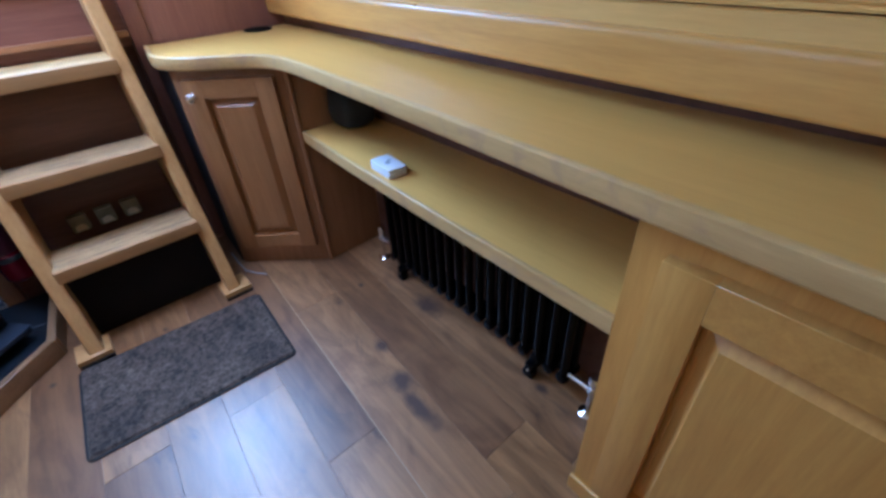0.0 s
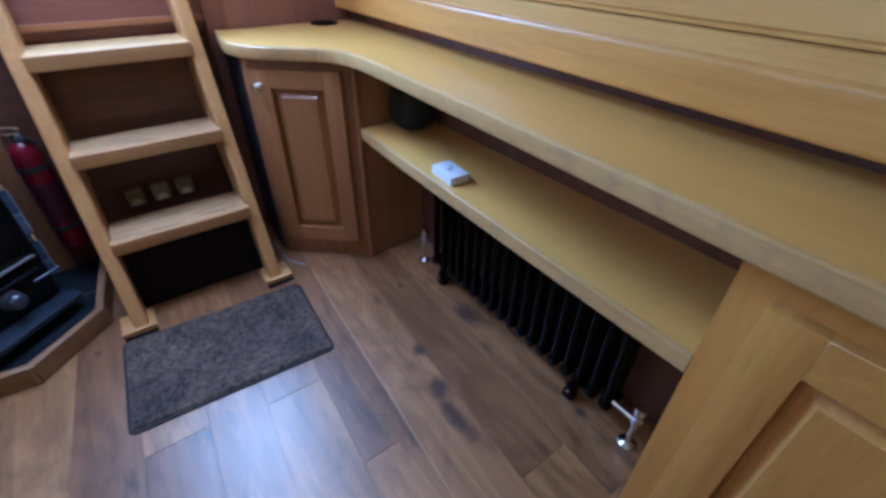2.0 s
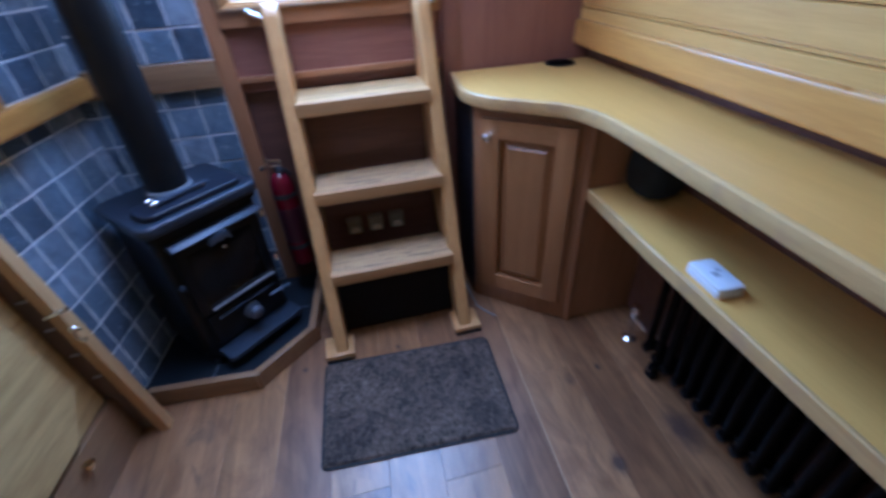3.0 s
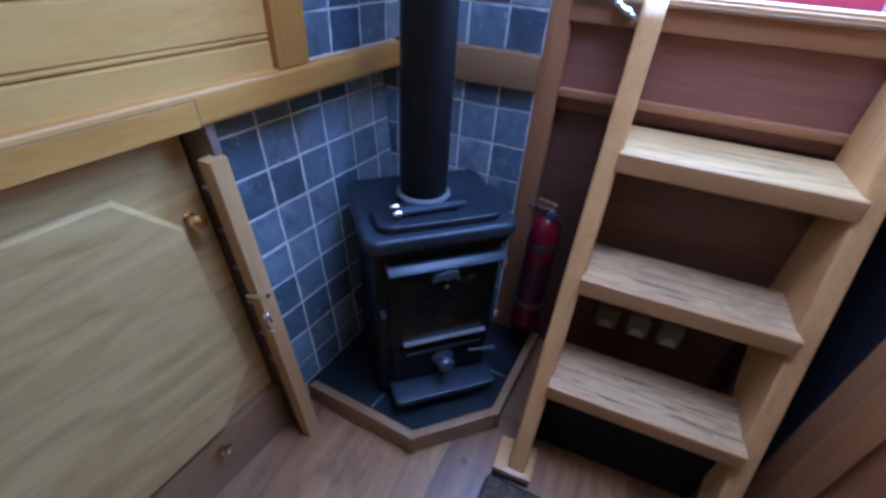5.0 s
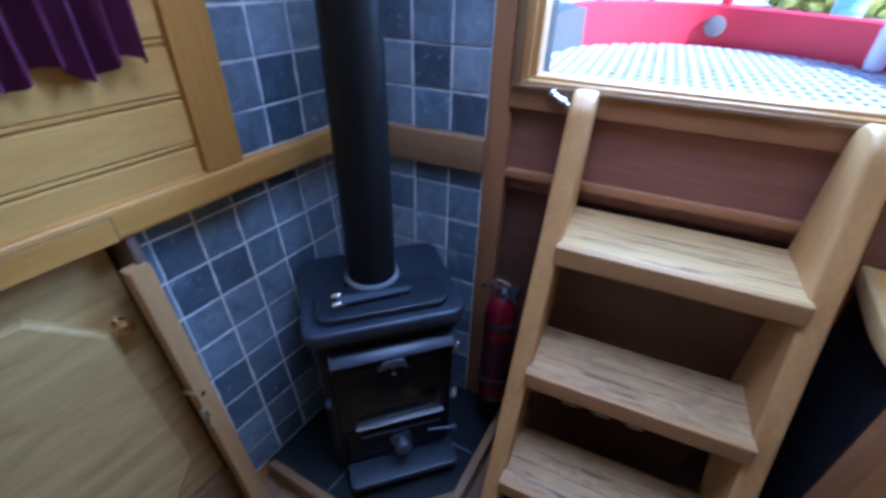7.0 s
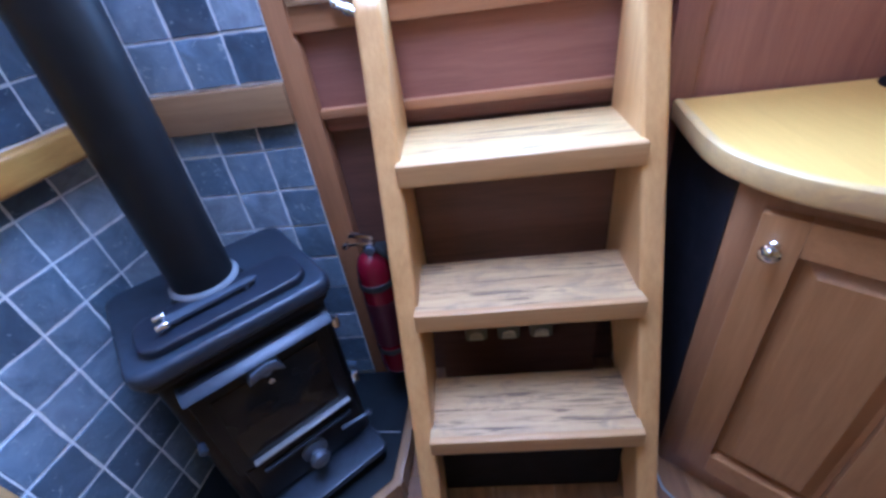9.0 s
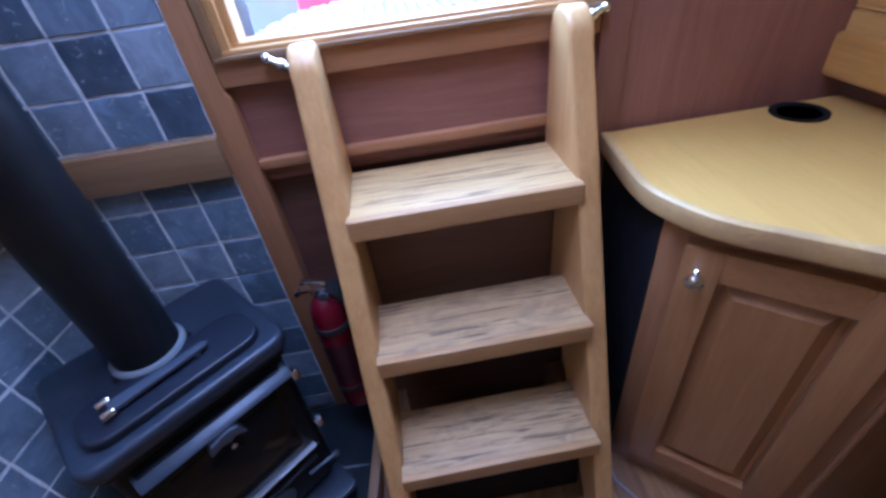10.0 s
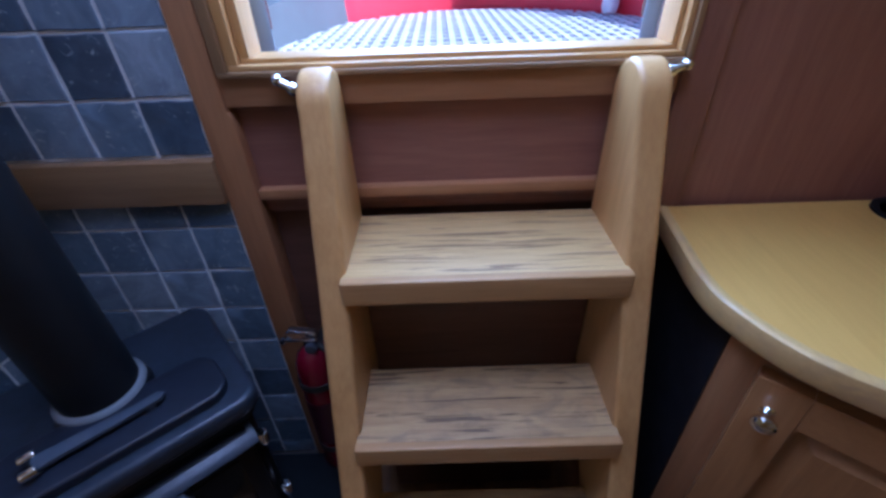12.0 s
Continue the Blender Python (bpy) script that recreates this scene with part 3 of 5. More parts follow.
part("top", prism([(x + 0.004, y) for x, y in FRONT_LINE] + [(0.85, -2.6), (0.85, 0.478)], 0.764, 0.798, "z"), WORKTOP, slab)


def edge_strip():
    b = bmesh.new()
    prof = [(0.000, 0.7605), (-0.003, 0.763), (-0.004, 0.766), (-0.004, 0.7935), (-0.003, 0.7975), (0.000, 0.7995), (0.003, 0.8002), (0.010, 0.8002), (0.0125, 0.7975), (0.020, 0.797), (0.020, 0.7605)]
    rows = []
    for i, (x, y) in enumerate(FRONT_LINE):
        a, c = FRONT_LINE[max(i - 1, 0)], FRONT_LINE[min(i + 1, len(FRONT_LINE) - 1)]
        n = Vector((-(c[1] - a[1]), c[0] - a[0])).normalized()
        rows.append([b.verts.new((x + n.x * d, y + n.y * d, z)) for d, z in prof])
    for r, s in zip(rows, rows[1:]):
        for k in range(len(prof)):
            b.faces.new((r[k], r[(k + 1) % len(prof)], s[(k + 1) % len(prof)], s[k]))
    b.faces.new(rows[0]), b.faces.new(rows[-1])
    return b


part("edge", edge_strip(), EDGE, slab, "pale oak rounded edging")
ring = turned([(0.052, 0.0), (0.052, 0.004), (0.047, 0.005), (0.040, 0.002), (0.040, 0.0)], 28, Matrix.Translation((0.710, 0.425, 0.7985)))
solid("cable_grommet", ring, BLACK, "black round cable grommet set in the worktop", "grommet", kind="", base=(0.71, 0.425, 0.7985))


def panel_door(parent, m, w, h, name="door", mat=None, knob=None, frame_w=0.062):
    """A raised-panel door in m's x (width) and z (height); its face looks along -y."""
    mat = mat or RED_OAK
    d = part(name, box(0, frame_w, -0.024, 0, 0, h, 0.002, 2), mat["z"], parent, m=m)
    b = box(w - frame_w, w, -0.024, 0, 0, h, 0.002, 2)
    part("stile", b, mat["z"], d, m=m)
    part("rail", box(frame_w, w - frame_w, -0.0240, 0, 0, frame_w, 0.0008, 1), mat["x"], d, m=m)
    part("rail", box(frame_w, w - frame_w, -0.0240, 0, h - frame_w, h, 0.0008, 1), mat["x"], d, m=m)
    x0, x1, z0, z1, s, g = frame_w, w - frame_w, frame_w, h - frame_w, 0.030, 0.009
    pb = bmesh.new()
    lo = [pb.verts.new(p) for p in ((x0 + g, -0.002, z0 + g), (x1 - g, -0.002, z0 + g), (x1 - g, -0.002, z1 - g), (x0 + g, -0.002, z1 - g))]
    hi = [pb.verts.new(p) for p in ((x0 + s, -0.019, z0 + s), (x1 - s, -0.019, z0 + s), (x1 - s, -0.019, z1 - s), (x0 + s, -0.019, z1 - s))]
    bk = [pb.verts.new(p) for p in ((x0, -0.001, z0), (x1, -0.001, z0), (x1, -0.001, z1), (x0, -0.001, z1))]
    for i in range(4):
        j = (i + 1) % 4
        pb.faces.new((lo[i], lo[j], hi[j], hi[i])), pb.faces.new((bk[i], bk[j], lo[j], lo[i]))
    pb.faces.new(hi), pb.faces.new(bk)
    part("raised_panel", pb, mat["z"], d, m=m, smooth=False)
    if knob:
        kb = turned([(0.010, 0.0), (0.006, 0.004), (0.005, 0.012), (0.010, 0.016), (0.0145, 0.022), (0.0145, 0.027), (0.009, 0.032), (0.001, 0.033)], 18, Matrix.Translation((knob[0], -0.023, knob[1])) @ pose(0, 0, 0, 90))
        part("knob", kb, CHROME, d, "polished round knob", m=m)
    return d


def corner_cabinet():
    c = thing("corner_cabinet", (0.56, 0.22, 0), "red-brown oak corner cabinet with a raised-panel door", "cabinet")
    out = [(0.339, 0.478), (0.322, 0.216), (0.325, 0.203), (0.340, 0.1915), (0.590, -0.028), (0.606, -0.030), (0.86, -0.030), (0.86, 0.478)]
    part("body", prism(out, 0.0, 0.757, "z", 0.003), RUSSET["z"], c)
    # shadow of worktop and ladder, put in as a thin dark sheet
    part("side_panel", prism([(0.3375, 0.477), (0.3225, 0.222), (0.3195, 0.222), (0.3350, 0.477)], 0.0, 0.756, "z"), SIDE_SHADE, c, "thin dark sheet for the shade on the cabinet side")
    part("corner_bead", tube((0.598, -0.030, 0.0), (0.598, -0.030, 0.757), 0.009, 12), RUSSET["z"], c)
    ang = math.degrees(math.atan2(-0.216, 0.244))
    m = Matrix.Translation((0.3465, 0.1845, 0.085)) @ pose(0, 0, 0, 0, 0, ang)
    panel_door(c, m, 0.292, 0.645, "door", MID, (0.026, 0.595), 0.058)
    return c


corner_cabinet()
sk = thing("open_shelf", (0.7, -0.65, 0.505), "honey oak open shelf above the radiator", "shelf")
part("board", prism([(0.603, -0.034), (0.586, -0.35), (0.572, -0.80), (0.563, -1.232), (0.86, -1.232), (0.86, -0.034)], 0.508, 0.542, "z", 0.004, 3), WORKTOP, sk)
part("lip", prism([(0.599, -0.034), (0.582, -0.35), (0.568, -0.80), (0.559, -1.232), (0.571, -1.232), (0.580, -0.80), (0.594, -0.35), (0.611, -0.034)], 0.504, 0.5435, "z", 0.004, 3), EDGE, sk)


def drawer_cabinet():
    c = thing("base_cabinet", (0.7, -1.6, 0), "honey oak base cabinet with a raised-panel door", "cabinet")
    part("body", prism([(0.556, -1.234), (0.545, -2.6), (0.86, -2.6), (0.86, -1.234)], 0.0, 0.757, "z", 0.002), OAK["z"], c)
    part("skirting", prism([(0.546, -1.228), (0.535, -2.6), (0.556, -2.6), (0.558, -1.228)], 0.0, 0.052, "z", 0.006, 3), OAK["y"], c)
    for i in range(3):
        y = -1.285 - i * 0.43
        m = Matrix.Translation((0.5555 - (i * 0.43 + 0.05) * 0.008, y, 0.095)) @ pose(0, 0, 0, 0, 0, -90.5)
        panel_door(c, m, 0.40, 0.612, "door", OAK, None, 0.068)
    return c


drawer_cabinet()


# ---- radiator ----
def radiator():
    r = thing("column_radiator", (0.74, -0.62, 0), "black column radiator under the open shelf", "radiator")
    n = 18
    for i in range(n):
        y = -0.29 - i * (0.775 / (n - 1))
        b = None
        for x in (0.742, 0.785):
            b = tube((x, y, 0.075), (x, y, 0.445), 0.0125, 10, into=b)
        for z in (0.075, 0.445):
            b = tube((0.728, y, z), (0.800, y, z), 0.018, 10, into=b, w=0.006)
        part("section", b, RAD_BLACK, r)
    for z in (0.085, 0.435):
        part("header", tube((0.765, -0.29, z), (0.765, -1.065, z), 0.017, 10), RAD_BLACK, r)
    for y in (-0.345, -0.965):
        b = box(0.716, 0.745, y - 0.018, y + 0.018, 0.0, 0.03, 0.006)
        b = box(0.785, 0.81, y - 0.018, y + 0.018, 0.0, 0.03, 0.006, into=b)
        b = box(0.716, 0.81, y - 0.012, y + 0.012, 0.025, 0.06, 0.006, into=b)
        part("foot", b, RAD_BLACK, r)
        part("foot_bolt", turned([(0.012, 0), (0.012, 0.006), (0.007, 0.012), (0.001, 0.014)], 12, Matrix.Translation((0.727, y, 0.030))), CHROME, r, "chrome foot bolt")
    for vx, y, s in ((0.762, -0.180, 1), (0.745, -1.150, -1)):
        b = tube((vx, y, 0.0), (vx, y, 0.10), 0.0075, 14)
        b = turned([(0.024, 0.0), (0.024, 0.003), (0.012, 0.010), (0.008, 0.012)], 18, Matrix.Translation((vx, y, 0.0)), into=b)
        b = tube((vx, y, 0.095), (vx, y + s * -0.07, 0.095), 0.009, 14, into=b)
        b = tube((vx, y, 0.085), (vx, y, 0.112), 0.014, 8, into=b, w=0.003)
        b = tube((vx, y, 0.112), (vx, y, 0.150), 0.012, 14, r2=0.016, into=b, w=0.003)
        part("valve", b, CHROME, r, "chrome pipe and valve")
    return r


radiator()


# ---- stove, flue, hearth ----
HEARTH = [(-0.93, 0.000), (-0.492, -0.034), (-0.306, 0.132), (-0.270, 0.478), (-0.93, 0.478)]
h = thing("hearth", (-0.58, 0.24, 0), "raised slate hearth edged with oak moulding", "hearth")
part("slab", prism([(-0.87, 0.012), (-0.495, -0.018), (-0.322, 0.138), (-0.288, 0.478), (-0.84, 0.478)], 0.0, 0.052, "z"), SLATE, h)
for (a, b2), q in zip(zip(HEARTH[:3], HEARTH[1:4]), range(3)):
    a, b2 = Vector(a), Vector(b2)
    n = Vector((-(b2 - a).y, (b2 - a).x)).normalized()
    d = (b2 - a).normalized()
    ext = 0.008
    a2, b3 = (a - d * (ext if q else 0)), (b2 + d * (ext if q < 2 else 0))
    if q == 0:
        a2 = a + d * 0.10
    pts = [a2 - n * 0.0, b3 - n * 0.0, b3 + n * 0.024 - d * 0.008, a2 + n * 0.024 + d * 0.008]
    part("moulding", prism([tuple(p) for p in pts], 0.0, 0.070 + 0.0004 * q, "z", 0.005, 3), RAIL["x"] if q == 0 else RAIL["y"], h)

for p, q in (((-0.642, -0.004), (-0.618, 0.110)), ((-0.326, 0.275), (-0.400, 0.279))):
    d = (Vector(q) - Vector(p)).normalized() * 0.002
    part("grout_joint", prism([(p[0] - d.y, p[1] + d.x), (q[0] - d.y, q[1] + d.x), (q[0] + d.y, q[1] - d.x), (p[0] + d.y, p[1] - d.x)], 0.050, 0.0525, "z"), CEMENT, h, "pale grout joint between the hearth slabs")

U = Vector((0.753, 0.658, 0)).normalized()      # along the stove's front, to its right
W = Vector((0.658, -0.753, 0)).normalized()     # out of its front
STOVE = Matrix(((U.x, -W.x, 0, -0.500), (U.y, -W.y, 0, 0.147), (0, 0, 1, 0.052), (0, 0, 0, 1)))   # x right, y back, z up; origin under the plate's front edge


def rounded(w0, w1, d0, d1, r, n=5):
    pts = []
    for cx, cy, a0 in ((w1 - r, d0 + r, -90), (w1 - r, d1 - r, 0), (w0 + r, d1 - r, 90), (w0 + r, d0 + r, 180)):
        pts += [(cx + r * math.cos(radians(a0 + 90 * k / n)), cy + r * math.sin(radians(a0 + 90 * k / n))) for k in range(n + 1)]
    return pts


def stove():
    s = thing("wood_stove", (-0.60, 0.26, 0.052), "black cast-iron multifuel stove standing on a slate hearth", "stove")
    b = prism(rounded(-0.160, 0.160, 0.022, 0.285, 0.02), 0.034, 0.525, "z", 0.004)
    part("body", b, IRON, s, m=STOVE)
    part("top_plate", prism(rounded(-0.182, 0.182, 0.0, 0.300, 0.034), 0.512, 0.548, "z", 0.013, 4), IRON_TOP, s, "iron top plate, paler to carry its bluish sheen", m=STOVE)
    part("rim", prism(rounded(-0.170, 0.170, 0.010, 0.290, 0.024), 0.496, 0.514, "z", 0.004), IRON, s, m=STOVE)
    lid = part("hot_plate", prism(rounded(-0.150, 0.148, 0.024, 0.132, 0.034), 0.547, 0.566, "z", 0.006, 3), IRON_LID, s, "raised oblong lid", m=STOVE)
    part("lid_handle", prism([(-0.098, 0.056), (0.020, 0.061), (0.060, 0.064), (0.068, 0.072), (0.060, 0.080), (0.020, 0.078), (-0.098, 0.082)], 0.574, 0.582, "z", 0.0025, 2), STEEL, lid, "flat tapered lifting lever", m=STOVE)
    for x in (-0.078, 0.044):
        part("handle_foot", tube((x, 0.069, 0.562), (x, 0.069, 0.576), 0.006, 10), STEEL, lid, m=STOVE)
    for y in (0.054, 0.084):
        part("handle_prong", tube((-0.110, y, 0.580), (-0.090, y, 0.582), 0.0068, 12, w=0.002), CHROME, lid, "bright steel prong of the lifting lever", m=STOVE)
    # fire door
    fd = part("fire_door", box(-0.132, 0.140, 0.004, 0.024, 0.205, 0.478, 0.006, 2), IRON, s, m=STOVE)
    part("door_glass", box(-0.102, 0.110, 0.0015, 0.008, 0.236, 0.425, 0.003), GLASS_DARK, fd, "sooted door glass", m=STOVE)
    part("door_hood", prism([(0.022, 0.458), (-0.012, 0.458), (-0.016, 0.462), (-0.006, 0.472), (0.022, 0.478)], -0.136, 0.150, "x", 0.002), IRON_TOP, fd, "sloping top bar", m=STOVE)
    part("door_sill", box(-0.098, 0.128, -0.008, 0.010, 0.216, 0.222, 0.002), PALE_STEEL, fd, m=STOVE)
    kb = prism([(-0.034, 0.428), (-0.012, 0.434), (0.002, 0.428), (0.014, 0.435), (0.034, 0.424), (0.026, 0.452), (0.006, 0.458), (-0.010, 0.454), (-0.026, 0.450)], -0.020, 0.004, "y", 0.002)
    part("catch", kb, STEEL, fd, m=STOVE)
    part("catch_stud", tube((0.003, 0.0, 0.405), (0.003, -0.012, 0.405), 0.006, 12, w=0.002), CHROME, fd, m=STOVE)
    for z in (0.265, 0.440):
        part("hinge", tube((0.158, 0.006, z - 0.014), (0.158, 0.006, z + 0.014), 0.009, 12, w=0.002), CHROME, s, "steel hinge pin", m=STOVE)
    part("latch", tube((-0.150, 0.004, 0.345), (-0.150, -0.018, 0.345), 0.008, 12, w=0.002), IRON_TOP, s, m=STOVE)
    # ash door and lip
    ad = part("ash_door", box(-0.122, 0.140, 0.006, 0.024, 0.075, 0.198, 0.006, 2), IRON, s, m=STOVE)
    part("spin_valve", turned([(0.030, 0.0), (0.030, 0.006), (0.024, 0.010), (0.014, 0.012), (0.012, 0.020), (0.020, 0.024), (0.024, 0.032), (0.020, 0.040), (0.010, 0.044), (0.001, 0.045)], 22, Matrix.Translation((0.014, 0.006, 0.132)) @ pose(0, 0, 0, 90)), STEEL, ad, "round air valve knob", m=STOVE)
    rd = tube((0.086, -0.004, 0.146), (0.152, -0.016, 0.150), 0.0045, 10, w=0.001)
    part("riddling_rod", ball((0.154, -0.016, 0.150), 0.008, into=rd), STEEL, s, "thin steel riddling rod", m=STOVE)
    b = box(-0.090, 0.120, -0.004, 0.008, 0.172, 0.180, 0.003)
    part("air_slot", b, IRON_TOP, ad, m=STOVE)
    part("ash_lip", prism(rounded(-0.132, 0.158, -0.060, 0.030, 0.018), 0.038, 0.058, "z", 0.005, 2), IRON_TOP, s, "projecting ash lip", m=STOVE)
    part("base", box(-0.140, 0.140, 0.020, 0.270, 0.018, 0.036, 0.005), IRON, s, m=STOVE)
    for x in (-0.135, 0.135):
        for y in (0.03, 0.25):
            part("leg", tube((x, y, 0.0), (x * 0.97, y, 0.030), 0.014, 12, r2=0.02), IRON, s, m=STOVE)
    return s


stove()
FX, FY = -0.615, 0.266
fl = thing("flue_pipe", (FX, FY, 0.60), "matt black flue pipe rising from the stove to the ceiling", "flue")
part("spigot", turned([(0.070, 0.0), (0.066, 0.005), (0.064, 0.010), (0.064, 0.0165)], 40, Matrix.Translation((FX, FY, 0.600))), IRON, fl, "cast-iron flue spigot")
part("pipe", tube((FX, FY, 0.600), (FX, FY, CEIL), 0.0565, 40), FLUE, fl)
part("collar", turned([(0.063, 0.0), (0.0655, 0.002), (0.065, 0.005), (0.061, 0.009), (0.057, 0.010)], 40, Matrix.Translation((FX, FY, 0.616))), CEMENT, fl, "iron flue collar with a grey cement bead")


# ---- fire extinguisher ----
def extinguisher():
    x, y = -0.321, 0.398
    at = Matrix.Translation((x, y, 0))
    e = thing("fire_extinguisher", (x, y, 0.18), "small red fire extinguisher hung on the bulkhead beside the steps", "extinguisher")
    part("cylinder", turned([(0.030, 0.18), (0.039, 0.19), (0.040, 0.20), (0.040, 0.495), (0.038, 0.520), (0.031, 0.543), (0.020, 0.556), (0.013, 0.560)], 32, at), RED_PAINT, e)
    part("neck", tube((x, y, 0.556), (x, y, 0.584), 0.012, 16, w=0.002), BLACK, e, "black valve body")
    b = box(x - 0.040, x + 0.016, y - 0.011, y + 0.007, 0.582, 0.589, 0.003)
    b = tube((x - 0.040, y - 0.002, 0.586), (x - 0.052, y - 0.002, 0.574), 0.007, 10, into=b, w=0.002)
    part("handle", b, CHROME, e, "chrome carrying handle")
    b = prism([(x - 0.038, 0.602), (x - 0.030, 0.612), (x + 0.016, 0.604), (x + 0.018, 0.594), (x + 0.008, 0.594), (x + 0.004, 0.600), (x - 0.030, 0.604)], y - 0.009, y + 0.005, "y", 0.002)
    part("lever", b, CHROME, e, "chrome squeeze lever")
    part("gauge", tube((x + 0.006, y - 0.010, 0.571), (x + 0.006, y - 0.020, 0.571), 0.011, 18, w=0.002), STEEL, e, "small round pressure gauge")
    part("hose", tube((x + 0.014, y - 0.004, 0.572), (x + 0.040, y - 0.010, 0.548), 0.006, 10, w=0.002), RUBBER, e, "black discharge nozzle")
    # shade below the dome, painted as a dark band round the cylinder
    part("label", turned([(0.0405, 0.29), (0.0405, 0.43)], 32, at), BODY_SHADE, e, "dark band for the shade on the cylinder")
    for z in (0.26, 0.47):
        part("strap", turned([(0.0402, z), (0.0418, z + 0.001), (0.0418, z + 0.017), (0.0402, z + 0.018)], 32, at), RUBBER, e, "black bracket strap")
    part("bracket", box(x - 0.018, x + 0.018, y + 0.039, FRONT + 0.0355, 0.22, 0.50, 0.003), RUBBER, e)
    return e


extinguisher()


# ---- port side: stowed table, fin board ----
PP = port_plane()
lean = PP.to_3x3()


def on_lining(y, z):
    """Coordinates in the lining's plane of the point with that y and z."""
    p = Vector((port_lower(y, z), y, z))
    q = PP.inverted() @ p
    return (q.x, q.y)


panel = solid("panel_port", prism([on_lining(y, z) for y, z in ((-0.091, 0.165), (-0.091, 0.845), (-1.6, 0.845), (-1.6, 0.165))], -0.014, 0.008, "z", 0.002), TABLE, "pale oak lining panel on the hull side", "panel", m=PP)
solid("baseboard_port", prism([on_lining(y, z) for y, z in ((-0.084, 0.0), (-0.084, 0.158), (-1.6, 0.158), (-1.6, 0.0))], -0.014, 0.022, "z", 0.004), RAIL["y"], "brown oak skirting along the hull side", "baseboard", m=PP)


def stowed_table():
    t = thing("stowed_table", (-0.90, -0.5, 0.1), "pale oak octagonal tabletop stowed upright against the hull side", "table")
    oct_ = [(-0.235, 0.762), (-0.150, 0.668), (-0.136, 0.285), (-0.232, 0.178), (-0.86, 0.150), (-0.97, 0.26), (-0.975, 0.66), (-0.88, 0.765)]
    outer = [on_lining(y, z) for y, z in oct_]
    cx, cy = sum(p[0] for p in outer) / 8, sum(p[1] for p in outer) / 8
    b = bmesh.new()
    levels = [(1.0, 0.010), (1.0, 0.022), (0.996, 0.027), (0.984, 0.032), (0.978, 0.033)]
    rows = [[b.verts.new((cx + (x - cx) * s, cy + (y - cy) * s, d)) for x, y in outer] for s, d in levels]
    for r, q in zip(rows, rows[1:]):
        for k in range(8):
            b.faces.new((r[k], r[(k + 1) % 8], q[(k + 1) % 8], q[k]))
    b.faces.new(rows[0]), b.faces.new(rows[-1])
    part("tabletop", b, TABLE, t, m=PP, smooth=False)
    for u0, v0 in ((-0.42, 0.60), (-0.42, 0.30)):
        u, v = on_lining(u0, v0)
        part("batten", box(u - 0.36, u + 0.12, v - 0.02, v + 0.02, 0.008, 0.0105), DARK_OAK, t, m=PP)
    return t


stowed_table()
for y, z, kind in ((-0.128, 0.672, BRASS), (-0.262, 0.128, BRASS)):
    u, v = on_lining(y, z)
    k = turned([(0.012, 0.008), (0.012, 0.011), (0.006, 0.013), (0.0055, 0.026), (0.011, 0.030), (0.015, 0.037), (0.014, 0.043), (0.008, 0.047), (0.001, 0.048)], 18, PP @ Matrix.Translation((u, v, 0)))
    solid("retaining_knob", k, kind, "turned brass knob that holds the stowed tabletop", "knob", kind="", group="table knobs")


def fin():
    f = thing("partition_fin", (-0.80, -0.085, 0), "narrow oak partition board at the end of the hearth with latches", "partition")
    def plate(y0, y1, pts):
        return prism(pts, y0, y1, "y", 0.002)
    back = [(-1.0, 0.845), (-0.925, 0.0)]
    part("board", plate(-0.082, -0.066, [(-0.772, 0.0), (-0.863, 0.79), (-0.870, 0.845)] + back), DARK_OAK, f, "red-brown board face")
    part("edging", plate(-0.108, -0.070, [(-0.757, 0.0), (-0.848, 0.79), (-0.878, 0.79), (-0.787, 0.0)]), FIN_EDGE, f, "pale oak edging")
    def at(z):
        return -0.757 - 0.1152 * z
    b = tube((at(0.50) - 0.03, -0.112, 0.492), (at(0.50) + 0.022, -0.104, 0.505), 0.0055, 12, w=0.002)
    part("bolt", b, CHROME, f, "chrome toggle bolt")
    rb = turned([(0.010, 0.0), (0.010, 0.004), (0.006, 0.007), (0.001, 0.008)], 14, Matrix.Translation((at(0.44), -0.108, 0.445)) @ pose(0, 0, 0, 90))
    part("catch", rb, CHROME, f, "chrome catch")
    b = None
    for k in range(15):
        a0, a1 = math.pi * (0.15 + 1.7 * k / 15), math.pi * (0.15 + 1.7 * (k + 1) / 15)
        p = (at(0.43) + 0.006 + 0.010 * math.cos(a0), -0.112, 0.428 + 0.024 * math.sin(a0))
        q = (at(0.43) + 0.006 + 0.010 * math.cos(a1), -0.112, 0.428 + 0.024 * math.sin(a1))
        b = tube(p, q, 0.003, 8, into=b)
    part("ring_pull", b, CHROME, f, "chrome ring pull")
    for z in (0.252, 0.342, 0.436, 0.531, 0.624, 0.717):
        part("hook", box(at(z) - 0.076, at(z) - 0.056, -0.0865, -0.080, z - 0.0025, z + 0.0025, 0.001), GRATE, f, "small pale metal hook")
    return f


fin()

# ---- floor things ----
mt = thing("door_mat", (-0.01, -0.2, 0), "mottled dark grey-brown pile door mat in front of the steps", "mat")
MM = Matrix.Translation((-0.014, -0.203, 0)) @ pose(0, 0, 0, 0, 0, -3.5)
part("backing", prism(rounded(-0.286, 0.286, -0.190, 0.190, 0.022), 0.0, 0.005, "z", 0.002), RUBBER, mt, "black rubber edge", m=MM)


